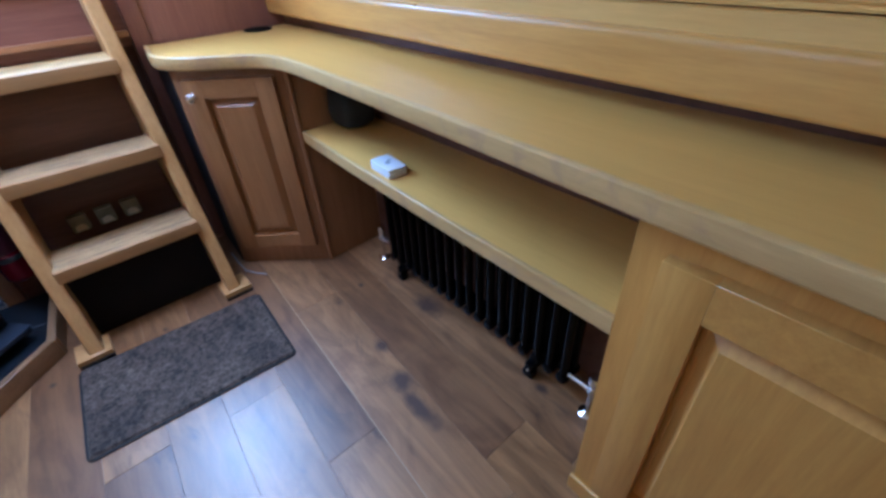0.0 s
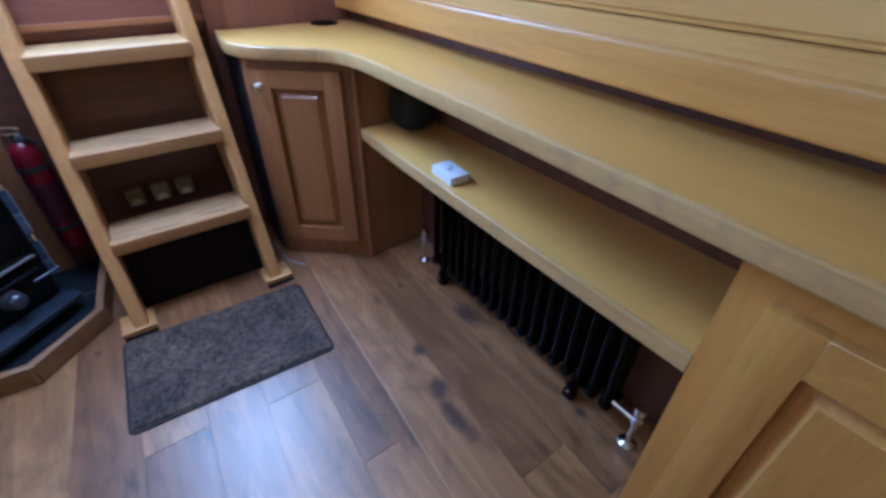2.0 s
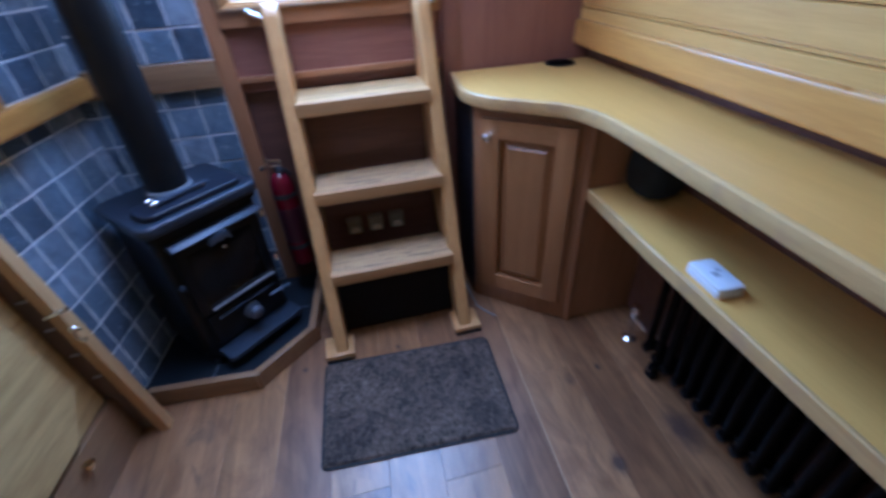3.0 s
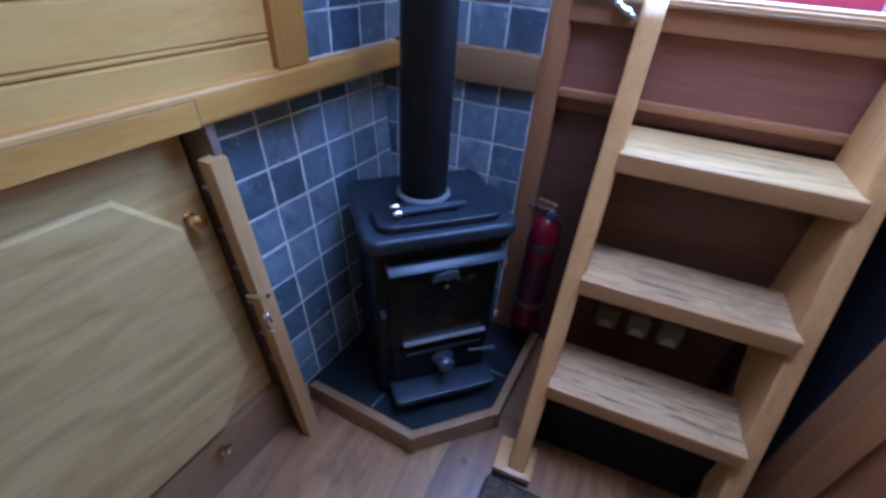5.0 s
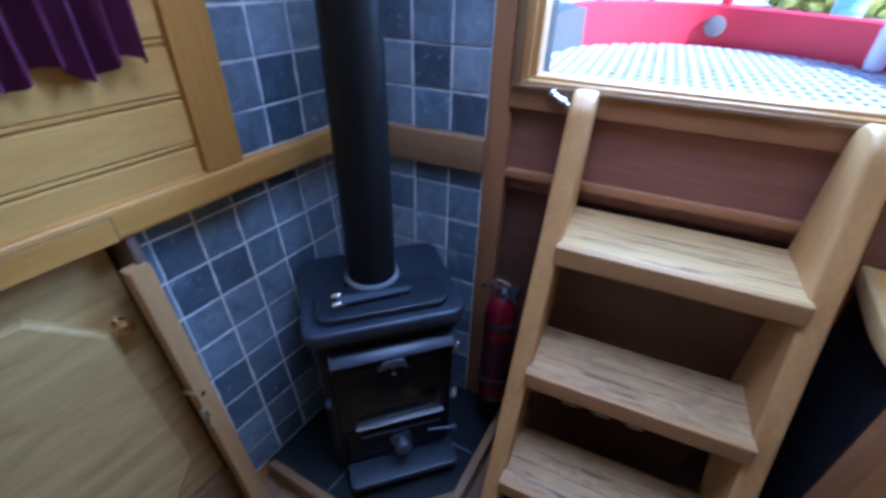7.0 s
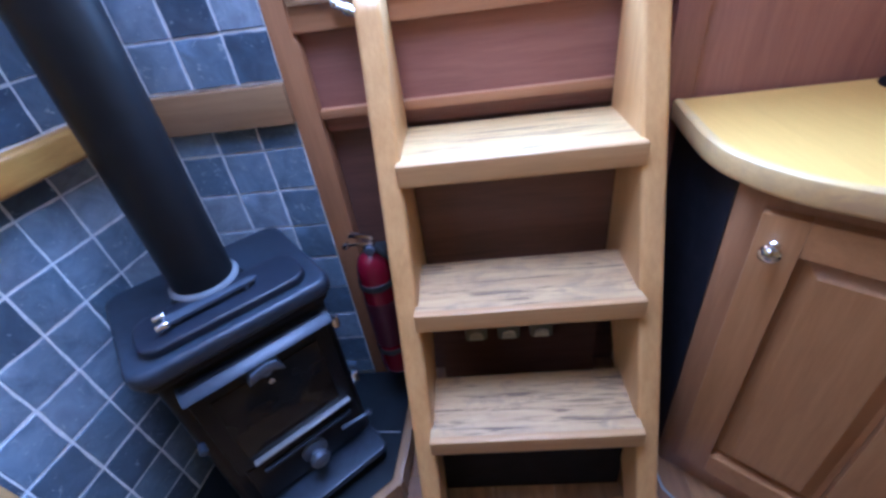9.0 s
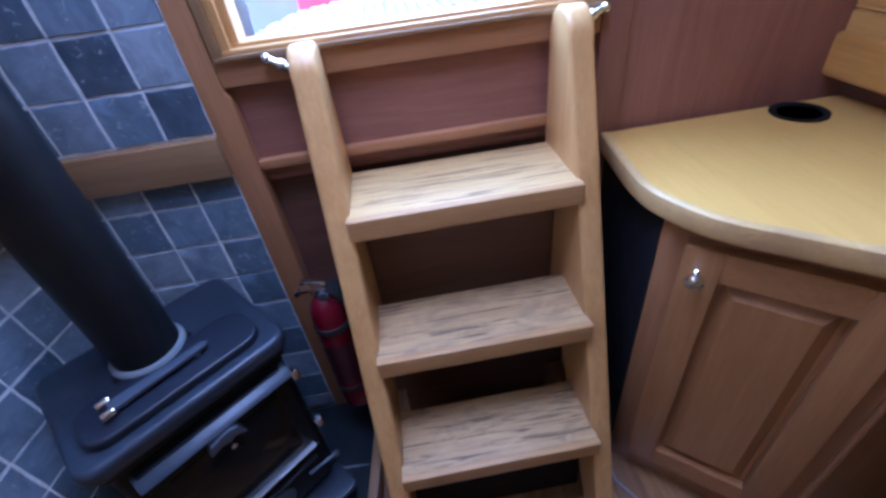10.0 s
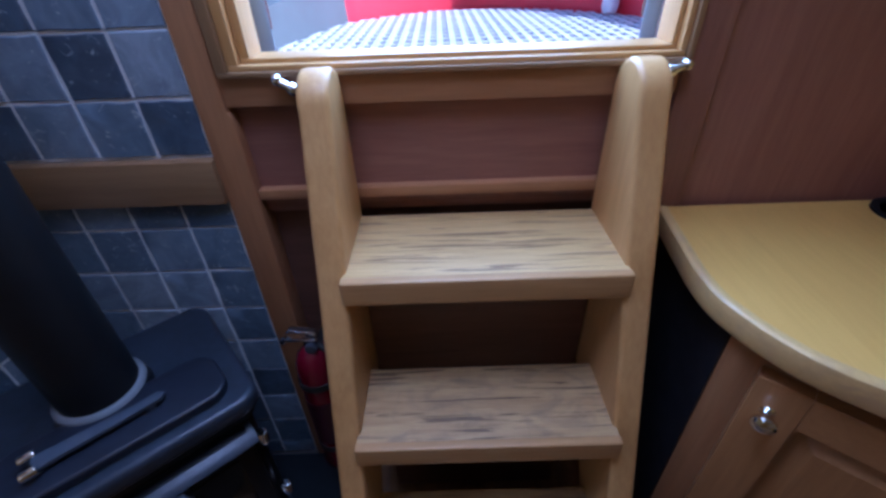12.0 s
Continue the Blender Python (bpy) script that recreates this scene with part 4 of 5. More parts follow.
def pile():
    b = bmesh.new()
    nx, ny = 110, 72
    grid = [[b.verts.new((-0.279 + 0.558 * i / nx, -0.183 + 0.366 * j / ny, 0.0)) for j in range(ny + 1)] for i in range(nx + 1)]
    for i in range(nx + 1):
        for j in range(ny + 1):
            v = grid[i][j].co
            rim = min(i, nx - i, j, ny - j)
            v.z = 0.0045 if rim == 0 else 0.010 + 0.0035 * noise.noise(Vector((v.x * 90, v.y * 90, 1))) + 0.002 * random.random()
    for i in range(nx):
        for j in range(ny):
            b.faces.new((grid[i][j], grid[i + 1][j], grid[i + 1][j + 1], grid[i][j + 1]))
    return b


part("pile_surface", pile(), MAT, mt, m=MM)

bx = thing("white_box", (0.62, -0.50, 0.543), "small white plastic box lying on the open shelf", "box")
BM = Matrix.Translation((0.628, -0.508, 0.543)) @ pose(0, 0, 0, 0, 0, -4)
part("base", prism(rounded(-0.030, 0.030, -0.051, 0.051, 0.007), 0.0, 0.015, "z", 0.002), WHITE, bx, m=BM)
part("cover", prism(rounded(-0.0295, 0.0295, -0.0505, 0.0505, 0.007), 0.0154, 0.025, "z", 0.003, 3), WHITE, bx, m=BM)
lg = box(-0.010, 0.004, -0.010, 0.006, 0.0251, 0.0256)
lg = box(0.006, 0.016, 0.006, 0.016, 0.0251, 0.0256, into=lg)
part("marking", lg, GREY_PAINT, bx, "faint grey marking", m=BM)

for i, x in enumerate((-0.103, -0.022, 0.058)):
    sw = thing("small_switch", (x, 0.404, 0.306), "small square grey switch with a pale rocker behind the steps", "switch", "switches behind the steps")
    m = Matrix.Translation((x, 0.404, 0.306))
    part("housing", prism(rounded(-0.027, 0.027, -0.030, 0.030, 0.006), -0.030, 0.0, "y", 0.004), TIN, sw, m=m)
    part("rocker", prism([(-0.018, -0.024), (0.018, -0.024), (0.015, -0.006), (0.0, 0.000), (-0.015, -0.006)], -0.036, -0.029, "y", 0.002), TIN_FACE, sw, "pale rounded rocker", m=m)

# bolts under the sill
for x, s in ((-0.268, 1), (0.272, -1)):
    g = thing("barrel_bolt", (x, FRONT - 0.012, 1.02), "small chrome barrel bolt below the door sill", "bolt", "sill bolts")
    a = Vector((x - 0.022, FRONT - 0.022, 1.033 if s > 0 else 1.018))
    c = Vector((x + 0.022, FRONT - 0.026, 1.008 if s > 0 else 1.036))
    part("barrel", tube(a, c, 0.007, 14, w=0.002), CHROME, g)
    mid = (a + c) / 2
    part("collar", tube(mid - (c - a) * 0.12, mid + (c - a) * 0.12, 0.0105, 14, w=0.002), CHROME, g)
    part("plate", tube((mid.x, FRONT - 0.008, mid.z), (mid.x, mid.y, mid.z), 0.008, 12), CHROME, g)
    part("tip", ball(a if s > 0 else c, 0.009), CHROME, g)

sp = thing("switch_plate", (0.447, FRONT, 1.270), "small square switch plate with a dull pale rim on the bulkhead", "switch")
part("rim", prism(rounded(0.404, 0.490, 1.228, 1.314, 0.006), FRONT - 0.008, FRONT, "y", 0.002), RIM, sp, "dull pale rim")
part("insert", prism(rounded(0.417, 0.477, 1.241, 1.301, 0.004), FRONT - 0.0105, FRONT - 0.007, "y", 0.0015), DARK_OAK, sp, "dark insert")
part("rocker", prism(rounded(0.434, 0.460, 1.256, 1.286, 0.003), FRONT - 0.014, FRONT - 0.010, "y", 0.0015), BLACK, sp)


# added rounded black body in place of the dark void above the shelf
def pouch():
    b = bmesh.new()
    bmesh.ops.create_uvsphere(b, u_segments=28, v_segments=18, radius=1.0)
    for v in b.verts:
        c = v.co.copy()
        r = max(abs(c.x), abs(c.y), abs(c.z))
        v.co = c.lerp(c / r, 0.55)
        v.co *= 1.0 + 0.06 * noise.noise(c * 2.2)
        v.co = Vector((0.762 + v.co.x * 0.068, -0.115 + v.co.y * 0.072, 0.612 + max(v.co.z, -0.98) * 0.0705))
    return b


solid("black_pouch", pouch(), RECESS_DARK, "added rounded black body for the dark corner of the open shelf", "pouch", kind="", base=(0.762, -0.115, 0.543))

# loose cable beside the corner cabinet
cp = [(0.300, 0.30, 0.004), (0.292, 0.20, 0.030), (0.300, 0.13, 0.008), (0.330, 0.085, 0.004), (0.350, 0.060, 0.004)]
cb = None
for p, q in zip(cp, cp[1:]):
    cb = tube(p, q, 0.0028, 8, into=cb)
    cb = ball(q, 0.0028, into=cb)
solid("white_cable", cb, GREY_PAINT, "short greyish white cable lying beside the corner cabinet", "cable", kind="")


# ---- curtain and window on the port side ----
def curtain():
    c = thing("curtain", (port_upper(-0.1) + 0.03, -0.15, 1.10), "plum coloured gathered window curtain", "curtain")
    b = bmesh.new()
    cols, rows_ = 60, 10
    g = []
    for i in range(cols + 1):
        y = 0.03 - 0.30 * i / cols
        col = []
        for j in range(rows_ + 1):
            z = 1.107 + 0.014 * math.sin(i * 0.33) + (1.74 - 1.107) * j / rows_
            fold = 0.016 * math.sin(i * 0.9 + 0.3 * math.sin(j * 0.7)) + 0.006 * math.sin(i * 0.37)
            col.append(b.verts.new((port_upper(y) + 0.034 + fold * (1.15 - 0.5 * j / rows_), y, z)))
        g.append(col)
    for i in range(cols):
        for j in range(rows_):
            b.faces.new((g[i][j], g[i + 1][j], g[i + 1][j + 1], g[i][j + 1]))
    bmesh.ops.solidify(b, geom=b.faces[:], thickness=0.002)
    part("cloth", b, CLOTH, c)
    part("rod", tube((port_upper(0.05) + 0.036, 0.05, 1.745), (port_upper(-1.3) + 0.036 - 0.0, -1.3, 1.745), 0.006, 12), BRASS, c, "slim brass rod")
    return c


curtain()
# assumed window, out of view; the warm fill lamp stands in it
w1 = thing("window_1", (port_upper(-0.8), -0.83, WIN[2]), "unseen wide glazed window assumed in the cabin side", "window", kind="structure")
part("pane", prism([(port_upper(WIN[0]) - 0.04, WIN[0]), (port_upper(WIN[1]) - 0.04, WIN[1]), (port_upper(WIN[1]) - 0.045, WIN[1]), (port_upper(WIN[0]) - 0.045, WIN[0])], WIN[2], WIN[3], "z"), GLASS, w1, smooth=False).visible_shadow = False


# ---- outside: well deck, bow, bank ----
DECK = 0.93
HULL = plain("dark_hull_paint", (0.03, 0.035, 0.045), 0.45)
AX = 0.085      # the boat's centreline leans to starboard of the bulkhead's normal
dk = thing("deck", (0.1, 1.4, DECK), "steel well deck covered with pale open grating", "deck", kind="structure")
part("plate", prism([(-1.0, FRONT + 0.06), (1.05, FRONT + 0.06), (1.08, 1.5), (0.90, 2.15), (0.42, 2.50), (0.05, 2.52), (-0.40, 2.30), (-0.85, 1.6)], DECK - 0.06, DECK - 0.022, "z"), DEEP, dk)


def grating():
    b = bmesh.new()
    def bar(x0, x1, y0, y1, z0, z1):
        vs = [b.verts.new(p) for p in ((x0, y0, z0), (x1, y0, z0), (x1, y1, z0), (x0, y1, z0), (x0, y0, z1), (x1, y0, z1), (x1, y1, z1), (x0, y1, z1))]
        for f in ((4, 5, 6, 7), (0, 1, 5, 4), (1, 2, 6, 5), (2, 3, 7, 6), (3, 0, 4, 7)):
            b.faces.new([vs[k] for k in f])
    for i in range(46):
        x = -0.86 + i * 0.042
        far = min(2.22, 2.25 - 0.62 * ((x - 0.12) / 0.75) ** 2)
        bar(x, x + 0.0175, FRONT + 0.065, far, DECK - 0.022, DECK)
    for j in range(22):
        y = FRONT + 0.065 + j * 0.078
        half = 0.98 if y < 1.4 else 0.75 * max(0.01, (2.25 - y) / 0.62) ** 0.5
        bar(max(-0.86, 0.12 - half), min(1.00, 0.12 + half), y, y + 0.022, DECK - 0.020, DECK - 0.0006)
    return b


gr = solid("deck_grating", grating(), GRATE, "pale open plastic grating laid on the well deck", "grating", kind="stuff", smooth=False)


def hull():
    hl = thing("boat_hull", (0, 0, -0.5), "dark painted steel narrowboat hull and cabin shell", "boat hull")
    port = [(-1.20, -3.45), (-1.20, -0.4), (-1.06, FRONT + 0.2), (-0.92, 1.5), (-0.56, 2.18), (-0.10, 2.56), (0.22, 2.66)]
    star_ = [(0.22, 2.66), (0.52, 2.56), (0.95, 2.22), (1.14, 1.5), (1.10, FRONT + 0.2), (1.06, -0.4), (1.04, -3.45)]
    for name, line in (("port_plating", port), ("starboard_plating", star_), ("transom", [(1.04, -3.45), (-1.20, -3.45)])):
        b = bmesh.new()
        rows = []
        for k, (x, y) in enumerate(line):
            a, c = line[max(k - 1, 0)], line[min(k + 1, len(line) - 1)]
            n = Vector((-(c[1] - a[1]), c[0] - a[0])).normalized() * 0.012
            top = 0.90 + (0.06 if y > 1.4 else 0.0)
            rows.append([b.verts.new(q) for q in ((x, y, -0.5), (x, y, top), (x + n.x, y + n.y, top), (x + n.x, y + n.y, -0.5))])
        for a, c in zip(rows, rows[1:]):
            for k in range(4):
                b.faces.new((a[k], a[(k + 1) % 4], c[(k + 1) % 4], c[k]))
        b.faces.new(rows[0]), b.faces.new(rows[-1])
        part(name, b, HULL, hl)
    part("cabin_front", box(-1.0, OX0 - 0.06, FRONT + 0.115, FRONT + 0.125, DECK - 0.02, CEIL + 0.05), RED_DECK, hl)
    part("cabin_front", box(OX1 + 0.06, 1.0, FRONT + 0.115, FRONT + 0.125, DECK - 0.02, CEIL + 0.05), RED_DECK, hl)
    part("side_deck", prism([(-1.20, -3.45), (-1.20, -0.4), (-1.06, FRONT + 0.2), (-0.88, FRONT + 0.12), (-1.03, -0.5), (-1.03, -3.45)], 0.86, 0.872, "z"), HULL, hl)
    part("side_deck", prism([(1.04, -3.45), (0.90, -3.45), (0.90, FRONT + 0.12), (1.10, FRONT + 0.2), (1.06, -0.4)], 0.91, 0.92, "z"), HULL, hl)
    return hl


hull()


def bow_wall():
    bw = thing("bow_bulwark", (0.2, 2.4, DECK), "curved red painted steel bow bulwark around the well deck", "bulwark")
    line = smooth_line([(-0.475, 1.86), (-0.40, 2.00), (-0.16, 2.18), (0.11, 2.27), (0.38, 2.20), (0.64, 1.98), (0.82, 1.62), (0.90, 1.15)], 6)
    b = bmesh.new()
    rows = []
    for i, (x, y) in enumerate(line):
        a, c = line[max(i - 1, 0)], line[min(i + 1, len(line) - 1)]
        n = Vector((-(c[1] - a[1]), c[0] - a[0])).normalized()
        top = DECK + 0.165 + 0.010 * math.sin(i * 0.15)
        rows.append([b.verts.new((x + n.x * d, y + n.y * d, z)) for d, z in ((0, DECK - 0.03), (0, top), (0.05, top + 0.008), (0.06, top), (0.06, DECK - 0.03))])
    for r, s in zip(rows, rows[1:]):
        for k in range(4):
            b.faces.new((r[k], r[k + 1], s[k + 1], s[k]))
    part("plating", b, RED_DECK, bw)
    part("boss", tube((0.118, 2.275, DECK + 0.085), (0.118, 2.245, DECK + 0.085), 0.046, 28, w=0.004), BOSS, bw, "round grey plate")
    st = tube((0.150, 2.34, DECK + 0.14), (0.150, 2.34, DECK + 0.31), 0.022, 18, w=0.004)
    st = tube((0.105, 2.34, DECK + 0.262), (0.195, 2.34, DECK + 0.262), 0.012, 14, into=st, w=0.003)
    part("mooring_stud", st, RED_DECK, bw, "red mooring stud")
    return bw


bow_wall()
sidec = thing("side_deck", (-0.7, 1.3, DECK), "grey painted steel side deck beside the well", "side deck")
coam = bmesh.new()
crow = []
for k, (x, y) in enumerate(smooth_line([(-0.66, FRONT + 0.14), (-0.62, 1.00), (-0.56, 1.40), (-0.485, 1.76), (-0.44, 1.92)], 5)):
    top_z = DECK + 0.075 + 0.092 * max(0.0, min(1.0, (y - FRONT - 0.14) / 1.15)) ** 1.3
    crow.append([coam.verts.new(q) for q in ((x, y, DECK - 0.04), (x - 0.012, y, top_z - 0.008), (x - 0.024, y, top_z), (x - 0.15, y, top_z + 0.006), (x - 0.16, y, DECK - 0.04))])
for p, q in zip(crow, crow[1:]):
    for k in range(5):
        coam.faces.new((p[k], p[(k + 1) % 5], q[(k + 1) % 5], q[k]))
coam.faces.new(crow[0]), coam.faces.new(crow[-1])
part("plating", coam, SIDE_GREY, sidec)
fen = thing("white_fender", (0.66, 1.86, DECK), "white plastic boat fender standing inside the bow", "fender")
part("body", turned([(0.012, 0.0), (0.029, 0.008), (0.034, 0.03), (0.034, 0.145), (0.028, 0.165), (0.008, 0.175)], 22, Matrix.Translation((0.66, 1.86, DECK))), WHITE, fen)
BANK = plain("pale_concrete_bank", (0.55, 0.52, 0.47), 0.9, 0.0, 0.2, 3, 0.2)
WATER = plain("canal_water", (0.05, 0.06, 0.05), 0.08, 0.0, 0.2, 6, 0.4)
LEAF = plain("autumn_leaves", (0.97, 0.83, 0.20), 0.8, 0.0, 0.5, 5, 0.4)
BRICKISH = plain("pale_render", (0.80, 0.78, 0.72), 0.8, 0.0, 0.15, 4)
BARREL = plain("pale_blue_plastic", (0.30, 0.48, 0.62), 0.4, 0.0, 0.1, 6)
BLUE_HULL = plain("dark_blue_hull", (0.04, 0.07, 0.16), 0.4, 0.0, 0.15, 4)
solid("ground", box(-400, 400, 6.0, 800, -0.4, 0.55), BANK, "pale concrete wharf beside the canal", "ground")
solid("water", box(-400, 400, -500, 6.0, -0.6, -0.3), WATER, "dark canal water below the bow", "water")


def narrowboat():
    n = thing("moored_boat", (-4.2, 6.0, 0), "dark blue moored boat with an off-white cabin", "boat")
    part("hull", box(-8.0, -1.9, 4.6, 6.0, -0.3, 0.9, 0.05), BLUE_HULL, n)
    cab = part("cabin", box(-7.6, -2.2, 4.8, 5.8, 0.9, 1.75, 0.05), BRICKISH, n, "off-white cabin")
    for i in range(4):
        part("window", box(-2.85 - i * 1.2, -2.45 - i * 1.2, 4.775, 4.80, 1.15, 1.5, 0.01), BLUE_HULL, cab, "dark window")
    part("handrail", box(-7.6, -2.0, 4.62, 4.66, 1.03, 1.06, 0.005), WHITE, n)
    return n


narrowboat()


def building(x0, y0, turn, width, hgt, material, label):
    """A gabled wharf building whose front runs from (x0, y0) along the turned x axis."""
    bd = thing("building", (x0, y0, 0.55), label, "building")
    m = Matrix.Translation((x0, y0, 0)) @ pose(0, 0, 0, 0, 0, turn)
    part("wall", box(0, width, 0, 6, 0.55, hgt), material, bd, m=m)
    part("roof", prism([(-0.3, hgt), (3, hgt + 1.8), (6.3, hgt)], -0.2, width + 0.2, "x"), GREY_PAINT, bd, m=m)
    for i in range(int(width / 2)):
        wdw = part("window", box(0.6 + 2 * i, 1.6 + 2 * i, -0.04, 0, 1.3, 2.5, 0.01), WHITE, bd, m=m)
        part("pane", box(0.68 + 2 * i, 1.52 + 2 * i, -0.05, -0.041, 1.38, 2.42), PANE, wdw, m=m)
    return bd


PANE = plain("pale_window_pane", (0.22, 0.25, 0.28), 0.15, 0.0, 0.3, 2)
building(-15.0, 11.5, 34, 10.0, 4.2, BRICKISH, "pale rendered wharf building with white windows")
building(-4.2, 15.5, 34, 14.0, 4.5, BRICKISH, "pale rendered wharf building with grey roof")
for x, y in ((-1.25, 9.3), (-0.35, 9.1), (0.75, 8.6)):
    bo = thing("bollard", (x, y, 0.55), "short dark mooring bollard on the wharf", "bollard", "wharf bollards")
    part("post", turned([(0.08, 0.0), (0.065, 0.05), (0.055, 0.40), (0.085, 0.46), (0.085, 0.52), (0.05, 0.56), (0.001, 0.57)], 16, Matrix.Translation((x, y, 0.55))), HULL, bo)
br = thing("barrel", (2.35, 8.6, 0.55), "pale blue plastic barrel standing on the wharf", "barrel")
part("drum", turned([(0.17, 0.0), (0.19, 0.03), (0.19, 0.22), (0.20, 0.24), (0.19, 0.26), (0.19, 0.46), (0.20, 0.48), (0.19, 0.50), (0.19, 0.66), (0.17, 0.70), (0.001, 0.70)], 24, Matrix.Translation((2.35, 8.6, 0.55))), BARREL, br)
hb = bmesh.new()
for i in range(5200):
    u = random.random()
    c = Vector((2.0 + 8.5 * u, random.uniform(11.0, 13.5), 0.6 + (0.7 + 2.6 * u + 0.5 * noise.noise(Vector((u * 9, 0, 0)))) * random.random() ** 0.8))
    s = random.uniform(0.10, 0.24)
    q = Matrix.Translation(c) @ Euler((random.random() * 6, random.random() * 6, random.random() * 6)).to_matrix().to_4x4()
    vs = [hb.verts.new(q @ Vector(p)) for p in ((-s, 0, 0), (0, -s * 0.5, 0.02), (s, 0, 0), (0, s * 0.5, 0.02))]
    hb.faces.new(vs)
solid("hedge", hb, LEAF, "sunlit yellow-green autumn hedge on the wharf", "hedge", kind="stuff", smooth=False)

# ---- tiles ----
def tile_mesh(w=0.0965):
    """A handmade tile: wavy sides, soft arris, a slightly bowed face."""
    b = bmesh.new()
    n, h = 4, w / 2
    ring_ = []
    for sx, sy, dx, dy in ((-1, -1, 1, 0), (1, -1, 0, 1), (1, 1, -1, 0), (-1, 1, 0, -1)):
        for k in range(n):
            f = k / n * 2
            wob = random.uniform(-0.0018, 0.0008)
            ring_.append((h * (sx + dx * f) + (0 if dx else sx * wob), h * (sy + dy * f) + (0 if dy else sy * wob)))
    low = [b.verts.new((x, y, 0.0)) for x, y in ring_]
    mid = [b.verts.new((x, y, 0.0030)) for x, y in ring_]
    top = [b.verts.new((x * 0.962, y * 0.962, 0.0045)) for x, y in ring_]
    mid_ = b.verts.new((0, 0, 0.0049))
    for k in range(len(ring_)):
        j = (k + 1) % len(ring_)
        b.faces.new((low[k], low[j], mid[j], mid[k])), b.faces.new((mid[k], mid[j], top[j], top[k])), b.faces.new((top[k], top[j], mid_))
    return mesh_of("tile", b, TILE, smooth=True)


TILE_MES = [tile_mesh() for _ in range(5)]


def lay(parent, m, u0, u1, v0, v1, ustart, vstart, pu=0.1025, pv=0.1):
    """Tiles over a rectangle of m's plane; cut ones are scaled."""
    at = Matrix.Translation(-root_of(parent))
    for i in range(-12, 20):
        for j in range(-12, 20):
            a0, a1 = max(ustart + i * pu, u0), min(ustart + (i + 1) * pu, u1)
            b0, b1 = max(vstart + j * pv, v0), min(vstart + (j + 1) * pv, v1)
            if a1 - a0 < 0.012 or b1 - b0 < 0.012:
                continue
            ob = new("tile", TILE_MES[(i * 3 + j * 7 + i * j) % 5])
            ob.parent = parent
            j1, j2, j3 = (random.uniform(-1, 1) for _ in range(3))
            ob.matrix_local = at @ m @ Matrix.Translation(((a0 + a1) / 2 + 0.0006 * j1, (b0 + b1) / 2 + 0.0006 * j2, 0.0)) @ pose(0, 0, 0, j2 * 0.7, j1 * 0.7, j3 * 0.7) @ Matrix.Diagonal(((a1 - a0 - 0.0016) / 0.1, (b1 - b0 - 0.0016) / 0.1, 1, 1))


bed = thing("tiling_port_lower", (-0.9, 0.2, 0.05), "dark blue-grey glazed square tiles with pale grout", "tiling", kind="structure")
part("grout", prism([on_lining(y, z) for y, z in ((-0.066, 0.05), (-0.066, 0.858), (FRONT, 0.858), (FRONT, 0.05))], 0.0, 0.004, "z"), GROUT, bed, m=PP)
lay(bed, PP @ Matrix.Translation((0, 0, 0.0015)), -0.064, 0.497, 0.055, 0.858, 0.0565, 0.698, 0.0917, 0.0938)
bed2 = thing("tiling_port_upper", (-0.82, 0.3, 0.95), "dark blue-grey glazed square tiles with pale grout", "tiling", kind="structure")
uu = Vector((LEAN_Y, 1, 0)).normalized()
nn = Vector((uu.y, -uu.x, 0))
PU = Matrix(((uu.x, 0, nn.x, port_upper(0)), (uu.y, 0, nn.y, 0), (0, 1, nn.z, 0), (0, 0, 0, 1)))
part("grout", box(0.158, 0.50, GUN_HI - 0.01, CEIL, -0.012, 0.004), GROUT, bed2, m=PU)
lay(bed2, PU @ Matrix.Translation((0, 0, 0.0015)), 0.165, 0.497, GUN_HI + 0.002, CEIL, 0.247, 0.992, 0.0945, 0.0925)
bed3 = thing("tiling_bow", (-0.6, FRONT, 0.3), "dark blue-grey glazed square tiles with pale grout", "tiling", kind="structure")
PB = Matrix(((1, 0, 0, 0), (0, 0, -1, FRONT - 0.0005), (0, 1, 0, 0), (0, 0, 0, 1)))
part("grout", box(-0.92, -0.426, 0.05, 0.834, 0, 0.003), GROUT, bed3, m=PB)
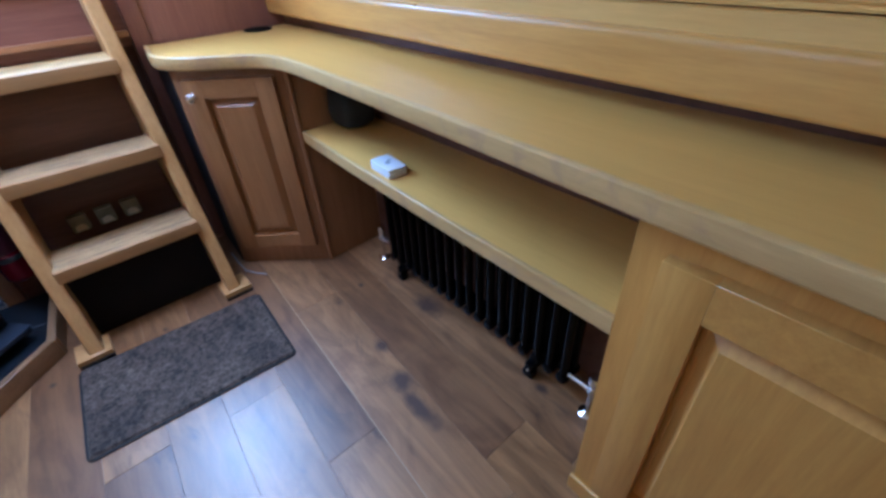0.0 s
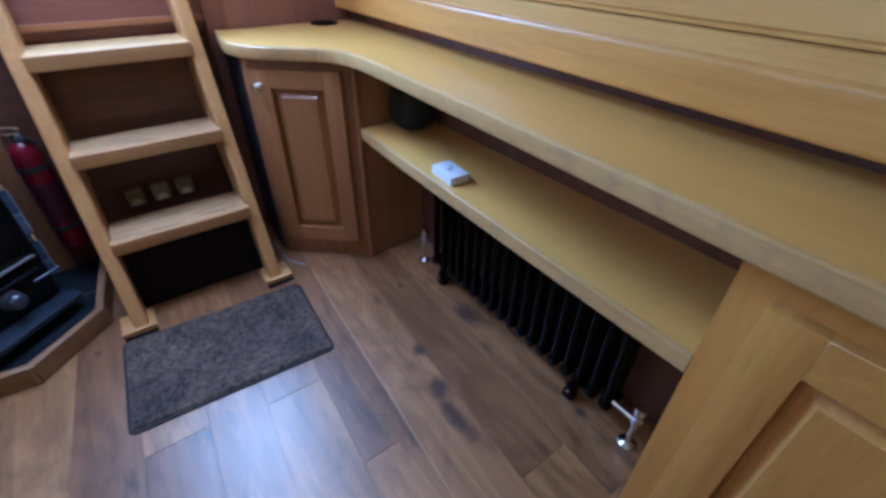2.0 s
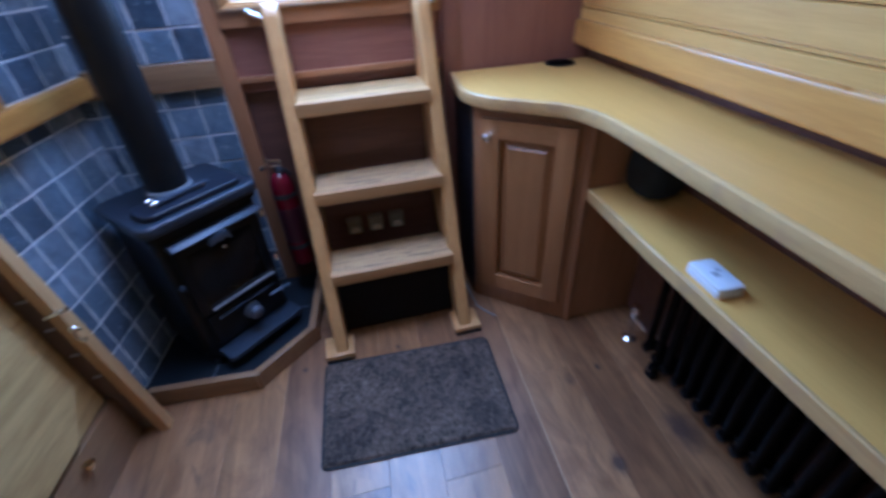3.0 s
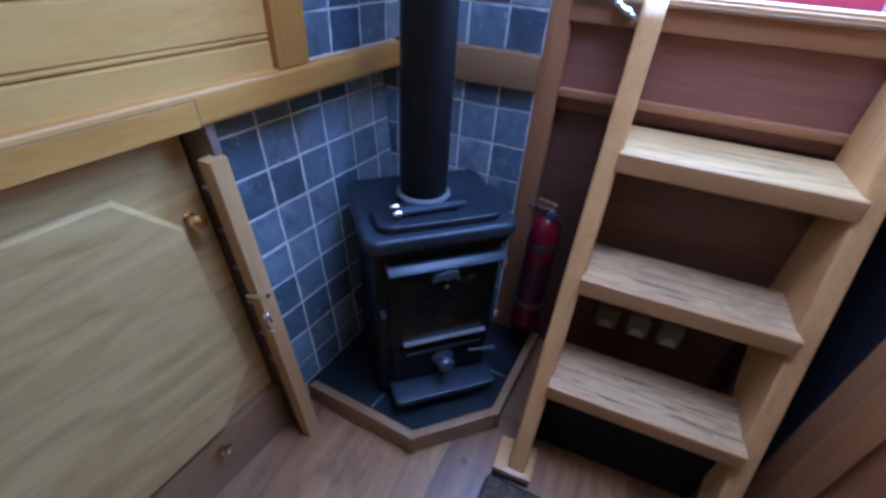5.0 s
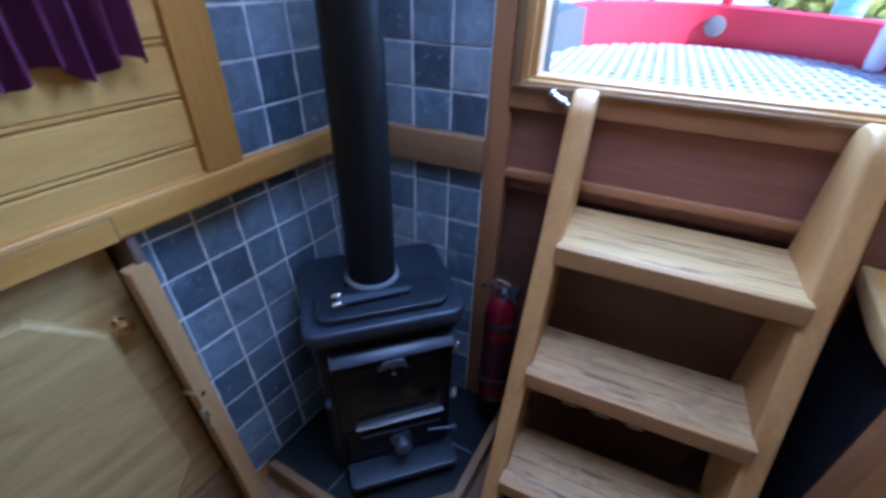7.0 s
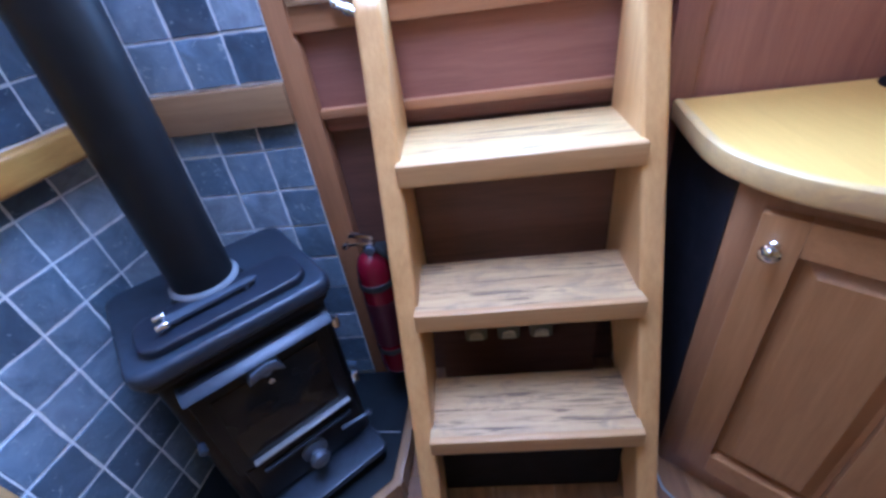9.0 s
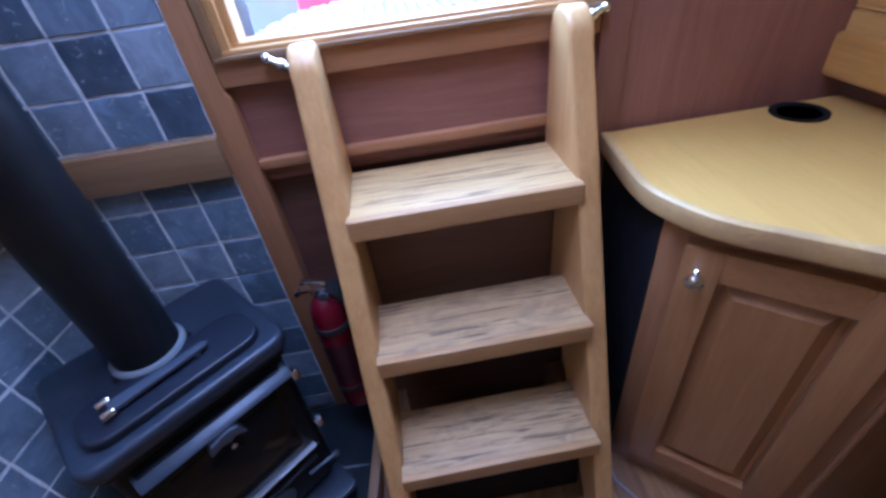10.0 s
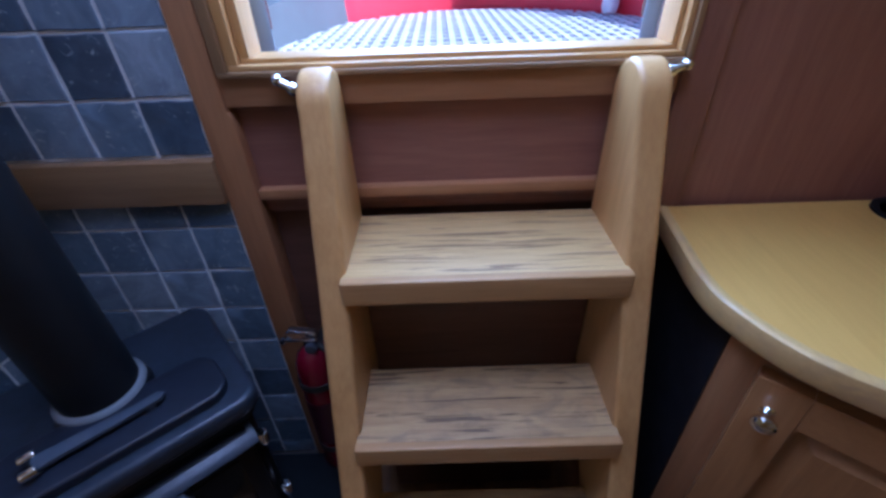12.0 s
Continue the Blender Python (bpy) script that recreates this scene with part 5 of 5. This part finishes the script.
part("grout", box(-0.84, -0.426, 0.914, CEIL, 0, 0.003), GROUT, bed3, m=PB)
lay(bed3, PB @ Matrix.Translation((0, 0, 0.001)), -0.915, -0.428, 0.055, 0.832, -0.5155, 0.685, 0.0942, 0.0965)
lay(bed3, PB @ Matrix.Translation((0, 0, 0.001)), -0.84, -0.428, 0.916, CEIL, -0.5155, 1.008, 0.0942, 0.0940)

# ---- floor planks ----
fl0 = thing("floor", (0, -1, 0), "brown oak plank floor with dark knots, glossy and worn", "floor", kind="structure")
SK = 0.065
SEAMS = [-0.130 - 0.155 * k for k in range(7, 0, -1)] + [-0.130, 0.016, 0.178, 0.324, 0.491] + [0.491 + 0.155 * k for k in range(1, 4)]
BUTTS = {-0.130: -0.250, 0.016: -0.488, 0.178: -0.795, 0.324: -0.232, 0.491: -1.055, -0.285: -0.46}      # butt joints that show, by the plank's seam
for x0, x1 in zip(SEAMS, SEAMS[1:]):
    y = next((v for k, v in BUTTS.items() if abs(k - x0) < 0.002), FRONT - random.random() * 0.8)
    ys = [BACK]
    down = y
    while down > BACK + 0.3:
        ys.append(down)
        down -= random.uniform(0.75, 1.25)
    up = y + random.uniform(0.95, 1.2)
    while up < FRONT:
        ys.append(up)
        up += 1.1
    ys = sorted(set(ys + [FRONT + 0.14]), reverse=True)
    for ya, yb in zip(ys, ys[1:]):
        pts = [(x0 + 0.0002 + SK * (ya + 0.45), ya - 0.0004), (x1 - 0.0002 + SK * (ya + 0.45), ya - 0.0004), (x1 - 0.0002 + SK * (yb + 0.45), yb + 0.0004), (x0 + 0.0002 + SK * (yb + 0.45), yb + 0.0004)]
        part("plank", prism(pts, -0.014, 0.0, "z", 0.0005, 1), PLANK, fl0, smooth=False)
worn = prism([(0.324 + SK * (y + 0.45) + dx, y) for y, dx in ((0.02, -0.0018), (-0.5, -0.0024), (-1.10, -0.0020), (-1.10, 0.0012), (-0.5, 0.0016), (0.02, 0.0010))], -0.004, 0.0006, "z")
part("worn_seam", worn, SEAM, fl0, "pale worn plank edge")
